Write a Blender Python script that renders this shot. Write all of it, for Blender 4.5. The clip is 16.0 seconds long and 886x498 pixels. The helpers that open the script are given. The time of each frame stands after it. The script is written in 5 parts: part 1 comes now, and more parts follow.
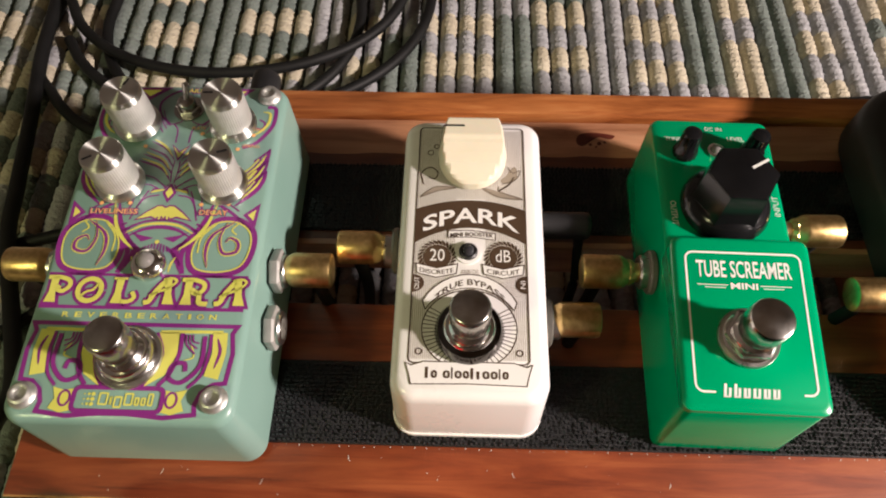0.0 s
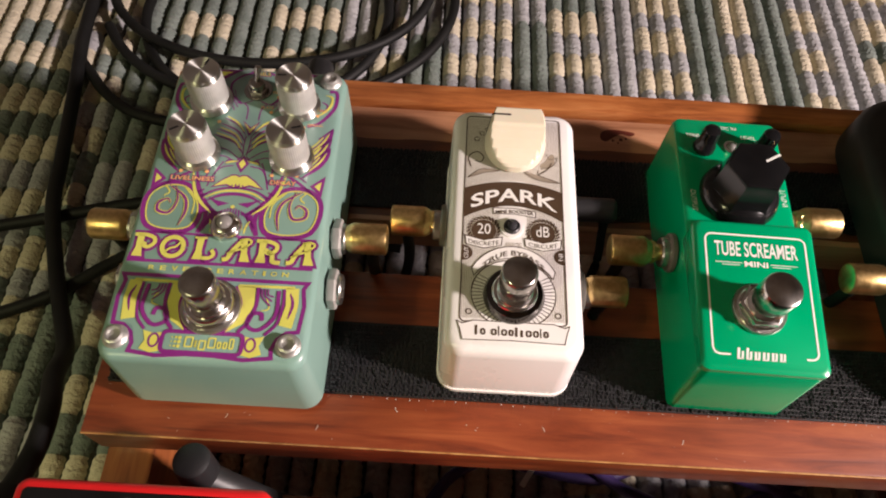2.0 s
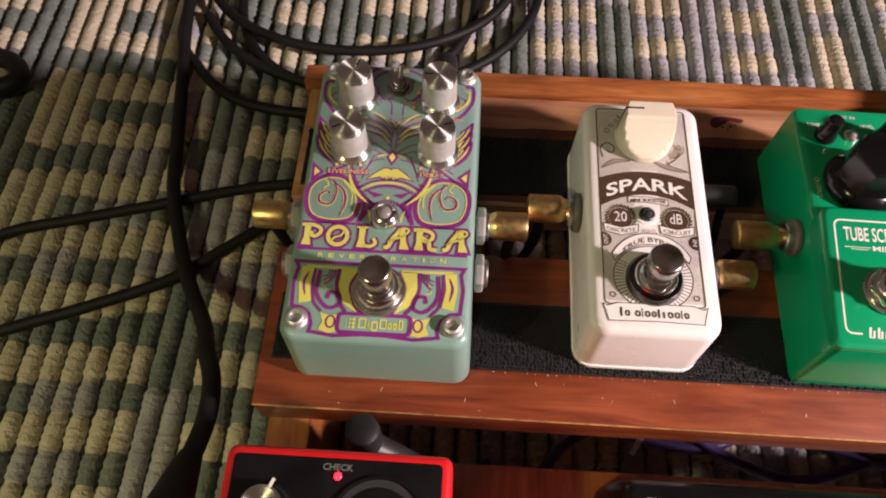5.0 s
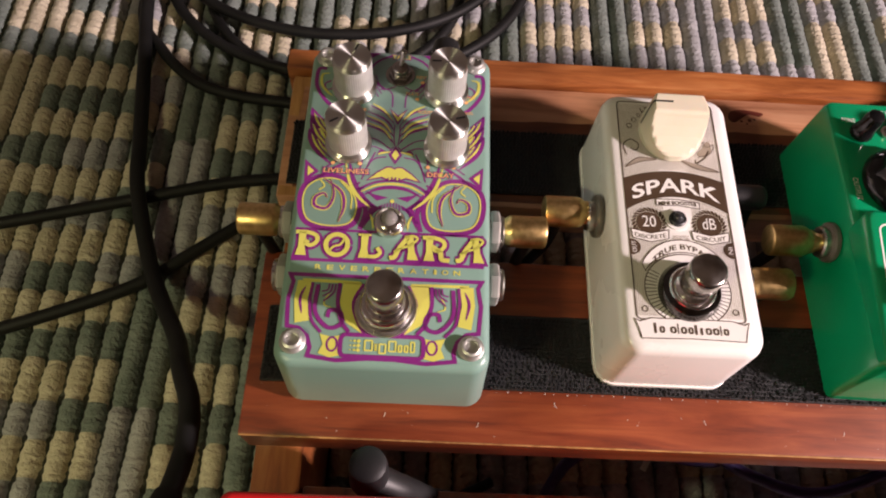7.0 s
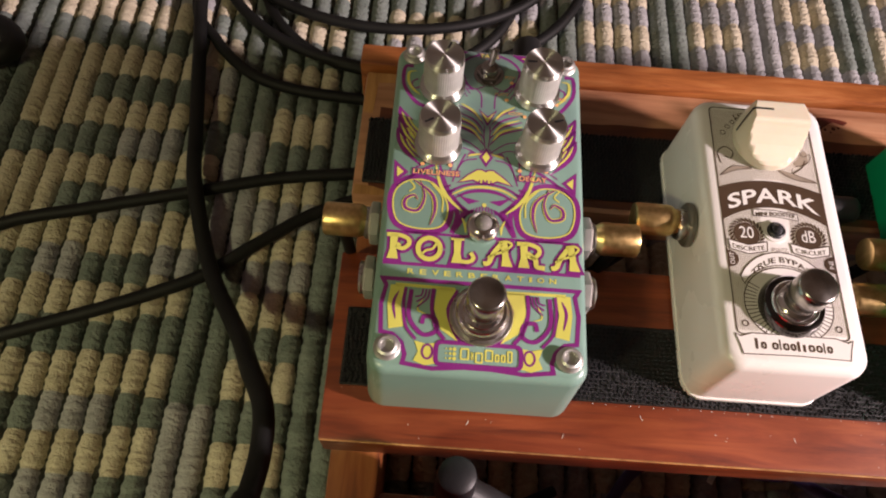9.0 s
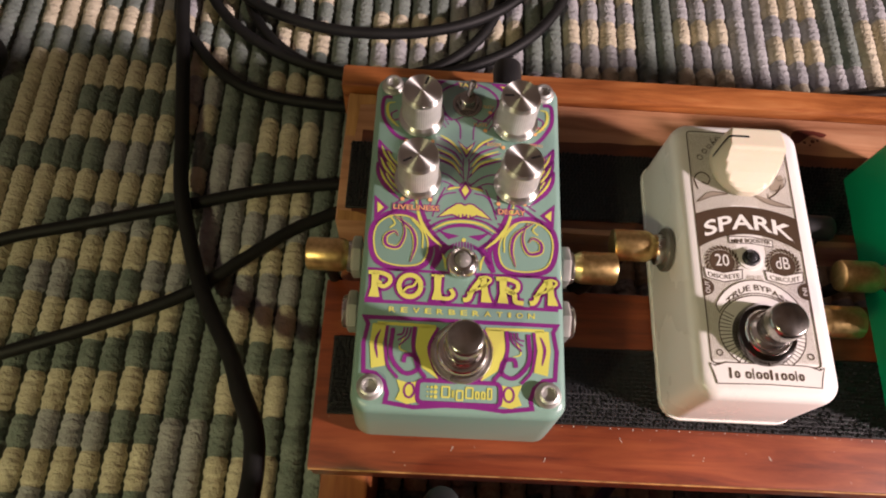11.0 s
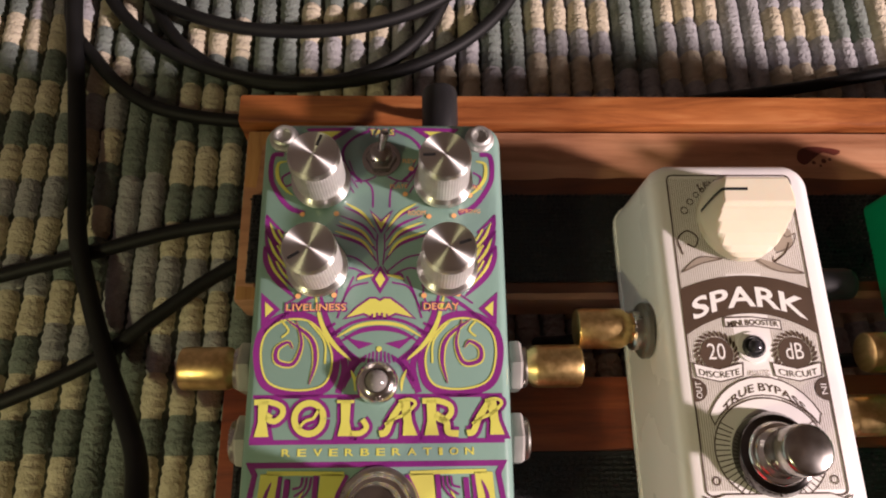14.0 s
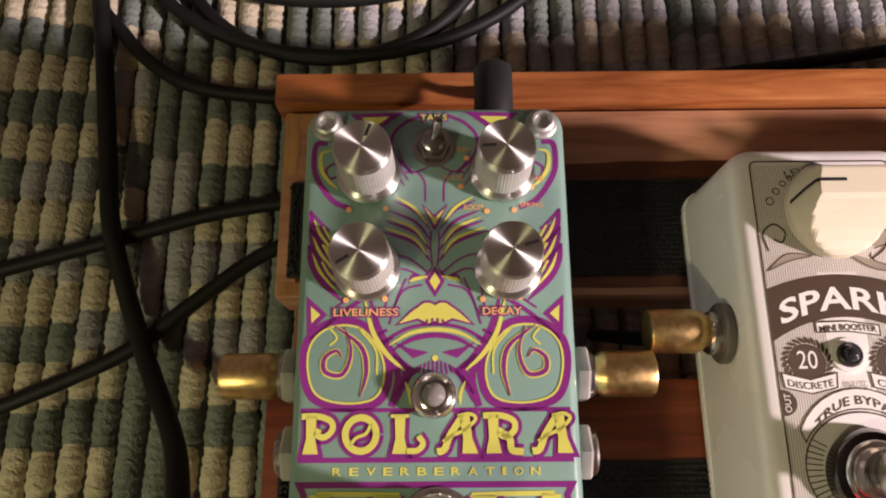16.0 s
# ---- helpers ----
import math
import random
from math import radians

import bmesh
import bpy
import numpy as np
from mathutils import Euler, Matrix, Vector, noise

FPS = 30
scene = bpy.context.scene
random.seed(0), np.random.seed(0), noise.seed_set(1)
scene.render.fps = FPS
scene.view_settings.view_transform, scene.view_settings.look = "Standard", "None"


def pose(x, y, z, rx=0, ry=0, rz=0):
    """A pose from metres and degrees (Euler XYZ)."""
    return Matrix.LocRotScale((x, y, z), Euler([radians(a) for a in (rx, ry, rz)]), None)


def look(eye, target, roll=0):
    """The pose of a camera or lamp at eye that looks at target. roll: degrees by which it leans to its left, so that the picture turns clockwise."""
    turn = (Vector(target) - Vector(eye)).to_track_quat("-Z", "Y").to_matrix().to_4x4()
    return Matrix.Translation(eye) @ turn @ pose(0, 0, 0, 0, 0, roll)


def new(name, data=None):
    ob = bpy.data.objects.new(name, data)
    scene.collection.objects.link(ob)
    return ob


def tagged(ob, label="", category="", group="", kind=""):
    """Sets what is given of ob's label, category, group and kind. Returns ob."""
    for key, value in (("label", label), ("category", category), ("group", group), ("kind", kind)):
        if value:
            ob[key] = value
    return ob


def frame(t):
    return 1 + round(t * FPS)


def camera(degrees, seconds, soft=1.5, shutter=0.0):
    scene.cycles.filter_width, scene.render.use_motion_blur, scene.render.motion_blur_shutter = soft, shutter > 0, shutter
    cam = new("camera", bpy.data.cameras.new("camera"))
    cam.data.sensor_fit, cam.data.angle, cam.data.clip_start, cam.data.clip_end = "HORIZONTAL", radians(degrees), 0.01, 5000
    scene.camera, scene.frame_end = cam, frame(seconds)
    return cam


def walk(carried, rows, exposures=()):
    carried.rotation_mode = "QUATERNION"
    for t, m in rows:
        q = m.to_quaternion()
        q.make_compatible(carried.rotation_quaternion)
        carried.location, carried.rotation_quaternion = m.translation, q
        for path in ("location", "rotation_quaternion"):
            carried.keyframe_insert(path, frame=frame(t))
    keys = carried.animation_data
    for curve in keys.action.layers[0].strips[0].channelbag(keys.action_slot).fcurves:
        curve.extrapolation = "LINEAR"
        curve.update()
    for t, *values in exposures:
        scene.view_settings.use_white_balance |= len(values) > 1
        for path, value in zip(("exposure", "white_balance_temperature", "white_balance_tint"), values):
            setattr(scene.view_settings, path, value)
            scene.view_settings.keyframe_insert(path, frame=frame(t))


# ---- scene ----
cam = camera(63.9, 16.0, soft=2.0)
PATH = [
    (0, (0.0934, -0.1102, 0.2301), (0.0456, 0.8618, -1.5171), -1.30),
    (0.5, (0.0833, -0.1213, 0.2367), (0.0681, 0.8453, -1.5142), 1.69),
    (1, (0.0802, -0.1322, 0.2407), (0.0946, 0.8571, -1.4974), 4.10),
    (1.5, (0.0776, -0.1331, 0.2451), (0.0717, 0.8538, -1.4944), 2.87),
    (2, (0.0718, -0.1337, 0.2467), (0.0783, 0.8577, -1.4902), 3.64),
    (2.5, (0.0683, -0.1338, 0.2455), (0.0983, 0.831, -1.5061), 4.90),
    (3, (0.0551, -0.1378, 0.2462), (0.0589, 0.811, -1.5145), 3.95),
    (3.5, (0.0373, -0.1495, 0.2509), (-0.0, 0.7888, -1.515), 1.90),
    (4, (0.0227, -0.1592, 0.2505), (0.0006, 0.7427, -1.5345), 3.09),
    (4.5, (0.0229, -0.1563, 0.2563), (-0.0258, 0.7483, -1.5267), 1.68),
    (4.7, (0.0297, -0.1488, 0.2664), (-0.0419, 0.7678, -1.5097), -0.39),
    (6.8, (0.0151, -0.1237, 0.2449), (0.0704, 0.7489, -1.5539), 5.97),
    (7, (0.0108, -0.1211, 0.2437), (0.0676, 0.7639, -1.5489), 6.04),
    (7.5, (-0.0169, -0.1176, 0.2399), (0.0491, 0.7742, -1.549), 8.69),
    (8, (-0.0168, -0.1203, 0.242), (0.0429, 0.7711, -1.5474), 8.78),
    (8.5, (-0.016, -0.1143, 0.2374), (0.0205, 0.7571, -1.5624), 6.78),
    (9, (-0.0165, -0.1163, 0.2383), (0.0223, 0.753, -1.5625), 6.55),
    (9.2, (-0.0219, -0.117, 0.2315), (0.0312, 0.7511, -1.5694), 7.77),
    (11.3, (-0.0077, -0.0950, 0.2523), (0.0430, 0.6840, -1.5900), 6.40),
    (11.5, (-0.0047, -0.094, 0.2483), (0.054, 0.6819, -1.5941), 7.01),
    (12, (-0.0034, -0.0955, 0.2448), (0.0705, 0.6742, -1.5997), 8.11),
    (12.5, (-0.0054, -0.0919, 0.2463), (0.071, 0.6845, -1.5953), 8.37),
    (13, (-0.0001, -0.0842, 0.252), (0.063, 0.7007, -1.5865), 7.00),
    (13.5, (0.01, -0.0661, 0.2382), (0.0562, 0.6889, -1.6132), 4.32),
    (14, (0.0101, -0.0395, 0.2158), (0.0759, 0.622, -1.6705), 5.24),
    (14.5, (-0.0025, -0.0165, 0.2007), (0.0137, 0.5853, -1.7065), 0.40),
    (15, (-0.0007, -0.017, 0.1986), (0.0274, 0.5615, -1.7157), 1.35),
    (15.5, (-0.0017, -0.0189, 0.2042), (0.0264, 0.56, -1.71), 1.68),
    (16, (0.0031, -0.0262, 0.2031), (-0.0105, 0.538, -1.7156), -1.77),
]
walk(cam, [(t, look(eye, target, roll)) for t, eye, target, roll in PATH], [(0, -0.03, 6500, -3), (1.0, -0.02, 6500, -3), (3.0, -0.03, 6500, 9), (4.7, -0.05, 6500, 10), (6.8, 0.02, 6500, 10), (16, 0.03, 6500, 10)])

# ---- light ----
world = bpy.data.worlds.new("world")
scene.world = world
world.use_nodes = True
world.node_tree.nodes["Background"].inputs[0].default_value = (0.9, 0.95, 1.0, 1)
world.node_tree.nodes["Background"].inputs[1].default_value = 0.01


def area_lamp(name, eye, target, size, watts, colour, spread=180):
    lamp = bpy.data.lights.new(name, "AREA")
    lamp.shape, lamp.size, lamp.energy, lamp.color = "DISK", size, watts, colour
    lamp.spread = radians(spread)
    ob = new(name, lamp)
    ob.matrix_world = look(eye, target)
    return ob


area_lamp("lamp_warm", (0.95, -0.31, 0.50), (0.12, 0.0, 0.0), 0.075, 24.6, (1.0, 0.79, 0.79))
area_lamp("lamp_dim", (-0.56, -0.58, 0.74), (-0.19, -0.40, -0.09), 0.09, 1.35, (1.0, 0.92, 0.50), 70)


# ---- materials ----
def material(name, colour, rough=0.5, metal=0.0, coat=0.0):
    m = bpy.data.materials.new(name)
    m.use_nodes = True
    b = m.node_tree.nodes["Principled BSDF"]
    b.inputs["Base Color"].default_value = (*colour, 1)
    b.inputs["Roughness"].default_value = rough
    b.inputs["Metallic"].default_value = metal
    b.inputs["Coat Weight"].default_value = coat
    return m


def node(m, kind, **values):
    n = m.node_tree.nodes.new(kind)
    for key, value in values.items():
        n.inputs[key.replace("_", " ")].default_value = value
    return n


def join(m, a, out, b, into):
    m.node_tree.links.new(a.outputs[out], b.inputs[into])


def ramp(m, stops):
    r = m.node_tree.nodes.new("ShaderNodeValToRGB")
    while len(r.color_ramp.elements) < len(stops):
        r.color_ramp.elements.new(0.5)
    for e, (at, c) in zip(r.color_ramp.elements, stops):
        e.position, e.color = at, (*c, 1)
    return r


def coords(m, scale=(1, 1, 1)):
    tc = m.node_tree.nodes.new("ShaderNodeTexCoord")
    mp = node(m, "ShaderNodeMapping", Scale=scale)
    join(m, tc, "Object", mp, "Vector")
    return mp


def varied(m, low, high, scale=40.0, detail=4.0, stretch=(1, 1, 1), bump=0.0, fine=0.0, rough=None):
    """Two scales of noise on a material: colour, relief and gloss."""
    b = m.node_tree.nodes["Principled BSDF"]
    mp = coords(m, stretch)
    big = node(m, "ShaderNodeTexNoise", Scale=scale, Detail=detail)
    join(m, mp, "Vector", big, "Vector")
    r = ramp(m, [(0.3, low), (0.7, high)])
    join(m, big, "Fac", r, "Fac")
    join(m, r, "Color", b, "Base Color")
    if bump:
        small = node(m, "ShaderNodeTexNoise", Scale=fine or scale * 12, Detail=3.0)
        join(m, mp, "Vector", small, "Vector")
        bp = node(m, "ShaderNodeBump", Strength=bump, Distance=0.0004)
        join(m, small, "Fac", bp, "Height")
        join(m, bp, "Normal", b, "Normal")
    if rough:
        rr = node(m, "ShaderNodeMapRange", To_Min=rough[0], To_Max=rough[1])
        join(m, big, "Fac", rr, "Value")
        join(m, rr, "Result", b, "Roughness")
    return m


def wood(name, dark, mid, light, along="x", gloss=0.35):
    m = material(name, mid, gloss, coat=0.25)
    m.node_tree.nodes["Principled BSDF"].inputs["Coat Roughness"].default_value = 0.3
    b = m.node_tree.nodes["Principled BSDF"]
    mp = coords(m, (6, 60, 60) if along == "x" else (60, 6, 60))
    grain = node(m, "ShaderNodeTexNoise", Scale=3.0, Detail=8.0, Roughness=0.65, Distortion=0.6)
    join(m, mp, "Vector", grain, "Vector")
    r = ramp(m, [(0.3, dark), (0.5, mid), (0.72, light)])
    join(m, grain, "Fac", r, "Fac")
    mp2 = coords(m, (1, 2.2, 2.2) if along == "x" else (2.2, 1, 2.2))
    blot = node(m, "ShaderNodeTexNoise", Scale=14.0, Detail=3.0)
    join(m, mp2, "Vector", blot, "Vector")
    mix = m.node_tree.nodes.new("ShaderNodeMix")
    mix.data_type, mix.blend_type = "RGBA", "MULTIPLY"
    mix.inputs[0].default_value = 1.0
    r2 = ramp(m, [(0.32, (0.62, 0.55, 0.5)), (0.62, (1.08, 1.05, 1.0))])
    join(m, blot, "Fac", r2, "Fac")
    m.node_tree.links.new(r.outputs["Color"], mix.inputs[6])
    m.node_tree.links.new(r2.outputs["Color"], mix.inputs[7])
    m.node_tree.links.new(mix.outputs[2], b.inputs["Base Color"])
    bp = node(m, "ShaderNodeBump", Strength=0.25, Distance=0.0004)
    join(m, grain, "Fac", bp, "Height")
    join(m, bp, "Normal", b, "Normal")
    rr = node(m, "ShaderNodeMapRange", To_Min=gloss - 0.1, To_Max=gloss + 0.2)
    join(m, blot, "Fac", rr, "Value")
    join(m, rr, "Result", b, "Roughness")
    return m


TEAL = varied(material("teal_paint", (0.20, 0.325, 0.28), 0.32, coat=0.2), (0.188, 0.31, 0.265), (0.212, 0.34, 0.293), 30, bump=0.08, fine=900, rough=(0.27, 0.4))
PURPLE = varied(material("purple_ink", (0.20, 0.021, 0.19), 0.35), (0.185, 0.018, 0.172), (0.225, 0.026, 0.21), 60)
YELLOW = varied(material("yellow_ink", (0.62, 0.61, 0.12), 0.38), (0.58, 0.57, 0.11), (0.66, 0.64, 0.14), 60)
PEACH = material("peach_ink", (0.78, 0.40, 0.16), 0.4)
WHITE = varied(material("white_paint", (0.82, 0.80, 0.77), 0.28, coat=0.2), (0.79, 0.77, 0.74), (0.84, 0.82, 0.80), 25, bump=0.05, fine=700, rough=(0.22, 0.34))
CREAM = varied(material("cream_plastic", (0.74, 0.68, 0.53), 0.35), (0.71, 0.65, 0.50), (0.77, 0.71, 0.56), 60)
CREAM.node_tree.nodes["Principled BSDF"].inputs["Subsurface Weight"].default_value = 0.08
CREAM.node_tree.nodes["Principled BSDF"].inputs["Subsurface Scale"].default_value = 0.003
BROWN = varied(material("brown_ink", (0.062, 0.036, 0.02), 0.45), (0.052, 0.030, 0.016), (0.075, 0.045, 0.026), 80)
HATCH = material("fine_brown_ink", (0.34, 0.29, 0.235), 0.5)
INKWHITE = material("white_ink", (0.74, 0.74, 0.70), 0.45)
SHADE = material("grey_brown_ink", (0.30, 0.255, 0.205), 0.5)
GREEN = varied(material("green_paint", (0.0, 0.30, 0.12), 0.24, coat=0.3), (0.0, 0.28, 0.11), (0.004, 0.33, 0.135), 25, bump=0.04, fine=700, rough=(0.2, 0.3))
BLACKGLOSS = varied(material("black_gloss_plastic", (0.006, 0.006, 0.0065), 0.2), (0.005, 0.005, 0.0055), (0.009, 0.009, 0.010), 80, rough=(0.12, 0.24))
BLACKGLOSS.node_tree.nodes["Principled BSDF"].inputs["Specular IOR Level"].default_value = 0.35
BLACK = varied(material("black_plastic", (0.012, 0.012, 0.013), 0.45), (0.01, 0.01, 0.011), (0.02, 0.02, 0.021), 80, bump=0.1, fine=1200)
RUBBER = varied(material("black_cable_rubber", (0.007, 0.007, 0.007), 0.58), (0.005, 0.005, 0.005), (0.010, 0.010, 0.010), 60, bump=0.1, fine=1500)
RUBBER.node_tree.nodes["Principled BSDF"].inputs["Specular IOR Level"].default_value = 0.26
PURPLECABLE = varied(material("purple_cable_sleeve", (0.045, 0.025, 0.11), 0.45), (0.036, 0.02, 0.09), (0.06, 0.034, 0.14), 80)
VELCRO = varied(material("black_hook_tape", (0.007, 0.007, 0.008), 0.6), (0.005, 0.005, 0.006), (0.012, 0.012, 0.013), 200, bump=0.5, fine=2500)
HOOK = material("black_nylon_hook", (0.024, 0.024, 0.026), 0.18)
CHROME = varied(material("chrome", (0.72, 0.70, 0.67), 0.22, 1.0), (0.66, 0.63, 0.6), (0.75, 0.73, 0.7), 120, rough=(0.11, 0.24))
# toggle metal: the shadow of the knob beside it is put into this darker chrome
SHADEDCHROME = varied(material("shaded_chrome", (0.42, 0.40, 0.38), 0.14, 1.0), (0.36, 0.35, 0.33), (0.46, 0.44, 0.42), 120, rough=(0.15, 0.3))
STEEL = varied(material("steel", (0.58, 0.57, 0.54), 0.28, 1.0), (0.5, 0.49, 0.46), (0.63, 0.62, 0.59), 300, rough=(0.2, 0.4))
SCREWSTEEL = varied(material("satin_screw_steel", (0.55, 0.55, 0.52), 0.5, 0.9), (0.48, 0.48, 0.45), (0.6, 0.6, 0.57), 300, rough=(0.42, 0.58))
GOLD = varied(material("brushed_gold_plate", (0.70, 0.50, 0.21), 0.25, 1.0), (0.56, 0.38, 0.15), (0.76, 0.55, 0.25), 150, stretch=(1, 4, 4), bump=0.06, rough=(0.26, 0.44))
NUT = varied(material("clear_nylon_nut", (0.34, 0.33, 0.30), 0.3), (0.28, 0.27, 0.25), (0.40, 0.39, 0.36), 150)
BLACKCHROME = varied(material("black_chrome", (0.10, 0.095, 0.09), 0.1, 1.0), (0.08, 0.076, 0.072), (0.14, 0.13, 0.125), 120, rough=(0.06, 0.14))
# chrome with the reflection of a dark ceiling put into its colour
BUTTON = varied(material("dimmed_button_chrome", (0.46, 0.44, 0.41), 0.2, 1.0), (0.38, 0.36, 0.33), (0.52, 0.5, 0.47), 260, rough=(0.14, 0.3))
SMOKENUT = varied(material("smoky_grey_nut", (0.115, 0.11, 0.095), 0.3), (0.09, 0.085, 0.075), (0.15, 0.14, 0.12), 200)
LENS = material("smoked_led_lens", (0.20, 0.19, 0.18), 0.08)
DARKLENS = material("dark_led_lens", (0.03, 0.03, 0.035), 0.08)
REDPAINT = varied(material("red_paint", (0.62, 0.012, 0.016), 0.3, coat=0.2), (0.57, 0.01, 0.014), (0.66, 0.015, 0.02), 40)
GREYRING = material("grey_rubber_ring", (0.028, 0.026, 0.03), 0.45)
GREYINK = material("grey_ink", (0.13, 0.13, 0.13), 0.5)
# white lettering of the lower tier, with its shade put into the ink
DIMMEDINK = material("dimmed_white_ink", (0.48, 0.47, 0.46), 0.5)
STAINWOOD = wood("stained_wood", (0.10, 0.018, 0.007), (0.23, 0.049, 0.016), (0.34, 0.094, 0.032))
STRIPWOOD = wood("orange_strip_wood", (0.17, 0.045, 0.013), (0.42, 0.145, 0.044), (0.60, 0.27, 0.10))
REARWOOD = wood("rear_wood", (0.32, 0.145, 0.075), (0.49, 0.245, 0.14), (0.60, 0.34, 0.21))
COAT = wood("dark_stain_coat", (0.06, 0.016, 0.008), (0.13, 0.036, 0.014), (0.19, 0.06, 0.024))
SIDEWOOD = wood("side_wood", (0.12, 0.03, 0.011), (0.27, 0.085, 0.026), (0.38, 0.15, 0.05), along="y")
RAWWOOD = wood("pale_end_wood", (0.26, 0.11, 0.035), (0.47, 0.24, 0.085), (0.62, 0.36, 0.15), along="y")
STAIN = material("dark_spill_stain", (0.10, 0.02, 0.012), 0.4)
DUST = material("white_dust_specks", (0.65, 0.6, 0.55), 0.8)
PLASTER = varied(material("wall_paint", (0.70, 0.67, 0.61), 0.85), (0.68, 0.65, 0.59), (0.72, 0.69, 0.63), 3)
CEILING = varied(material("ceiling_paint", (0.75, 0.73, 0.70), 0.85), (0.73, 0.71, 0.68), (0.77, 0.75, 0.72), 3)
FLOOR = wood("floor_boards", (0.18, 0.11, 0.06), (0.30, 0.19, 0.11), (0.40, 0.27, 0.16))


def turned(name, colour):
    """Metal with fine turning marks round its axis."""
    m = material(name, colour, 0.40, 1.0)
    b = m.node_tree.nodes["Principled BSDF"]
    b.inputs["Anisotropic"].default_value = 0.96
    b.inputs["Anisotropic Rotation"].default_value = 0.25
    tan = m.node_tree.nodes.new("ShaderNodeTangent")
    tan.direction_type, tan.axis = "RADIAL", "Z"
    join(m, tan, "Tangent", b, "Tangent")
    return m


TURNED = turned("turned_aluminium", (0.80, 0.80, 0.76))
KNURL = varied(material("knurled_aluminium", (0.66, 0.66, 0.63), 0.6, 0.8), (0.60, 0.60, 0.57), (0.70, 0.70, 0.67), 200)


def glow(name, colour, strength):
    m = material(name, colour, 0.3)
    b = m.node_tree.nodes["Principled BSDF"]
    b.inputs["Emission Color"].default_value = (*colour, 1)
    b.inputs["Emission Strength"].default_value = strength
    return m


REDLED = glow("lit_red_led", (1.0, 0.008, 0.02), 8.0)
REDDIM = glow("faint_red_led", (0.35, 0.005, 0.01), 0.25)


def yarn(name, low, high):
    m = varied(material(name, low, 0.95), low, high, 90, bump=0.9, fine=1)
    b = m.node_tree.nodes["Principled BSDF"]
    mp = coords(m, (1, 1, 1))
    tuft = node(m, "ShaderNodeTexNoise", Scale=520.0, Detail=3.0, Roughness=0.6)
    join(m, mp, "Vector", tuft, "Vector")
    twist = node(m, "ShaderNodeTexWave", Scale=62.0, Distortion=7.0, Detail=3.0, Detail_Scale=4.0)
    twist.bands_direction = "Y"
    join(m, mp, "Vector", twist, "Vector")
    both = node(m, "ShaderNodeMath")
    both.operation = "MULTIPLY_ADD"
    both.inputs[1].default_value = 0.42
    join(m, twist, "Fac", both, 0)
    join(m, tuft, "Fac", both, 2)
    bp = node(m, "ShaderNodeBump", Strength=0.75, Distance=0.0014)
    join(m, both, "Value", bp, "Height")
    join(m, bp, "Normal", b, "Normal")
    b.inputs["Sheen Weight"].default_value = 0.15
    return m


YARN_CREAM = yarn("cream_yarn", (0.43, 0.38, 0.275), (0.575, 0.52, 0.395))
YARN_GREY = yarn("grey_blue_yarn", (0.265, 0.265, 0.275), (0.385, 0.385, 0.395))
YARN_DARK_SHADED = yarn("dark_and_shaded_yarn", (0.11, 0.137, 0.12), (0.195, 0.228, 0.205))
YARN_SEAM = yarn("seam_yarn", (0.06, 0.063, 0.058), (0.11, 0.115, 0.105))


# ---- helpers for meshes ----
def link_mesh(name, bm, mats, parent=None, label="", smooth=True):
    me = bpy.data.meshes.new(name)
    bm.normal_update()
    bm.to_mesh(me)
    bm.free()
    for m in mats if isinstance(mats, (list, tuple)) else [mats]:
        me.materials.append(m)
    if smooth:
        me.polygons.foreach_set("use_smooth", [True] * len(me.polygons))
        me.set_sharp_from_angle(angle=radians(38))
    ob = new(name, me)
    ob.parent = parent
    return tagged(ob, label)


def part(name, bm, mats, parent, label="", at=None, smooth=True):
    ob = link_mesh(name, bm, mats, parent, label, smooth)
    if at is not None:
        ob.matrix_basis = at
    return ob


def thing(name, place, label, category, group=""):
    ob = new(name)
    ob.empty_display_size = 0.01
    ob.location = place
    return tagged(ob, label, category, group)


def spline(points, steps=8, closed=False):
    """A smooth line through the points."""
    p = [Vector((*q, 0)) if len(q) == 2 else Vector(q) for q in points]
    n, out = len(p), []
    for i in range(n if closed else n - 1):
        a, b = p[i - 1] if (i or closed) else p[0] * 2 - p[1], p[i]
        c = p[(i + 1) % n]
        d = p[(i + 2) % n] if (closed or i + 2 < n) else p[-1] * 2 - p[-2]
        for k in range(steps):
            t = k / steps
            out.append(0.5 * (2 * b + (c - a) * t + (2 * a - 5 * b + 4 * c - d) * t * t + (3 * b - a - 3 * c + d) * t ** 3))
    if not closed:
        out.append(p[-1])
    return out


def rounded(x0, x1, y0, y1, r, n=6):
    out = []
    for cx, cy, a0 in ((x1 - r, y1 - r, 0), (x0 + r, y1 - r, 90), (x0 + r, y0 + r, 180), (x1 - r, y0 + r, 270)):
        for k in range(n + 1):
            a = radians(a0 + 90 * k / n)
            out.append((cx + r * math.cos(a), cy + r * math.sin(a)))
    return out


def loft(bm, rings, caps=True):
    """Rings of equal length (lists of 3D points) joined into one skin."""
    loops = [[bm.verts.new(p) for p in ring] for ring in rings]
    n = len(loops[0])
    for a, b in zip(loops, loops[1:]):
        for i in range(n):
            bm.faces.new((a[i], a[(i + 1) % n], b[(i + 1) % n], b[i]))
    if caps:
        bm.faces.new(loops[0][::-1])
        bm.faces.new(loops[-1])
    return loops


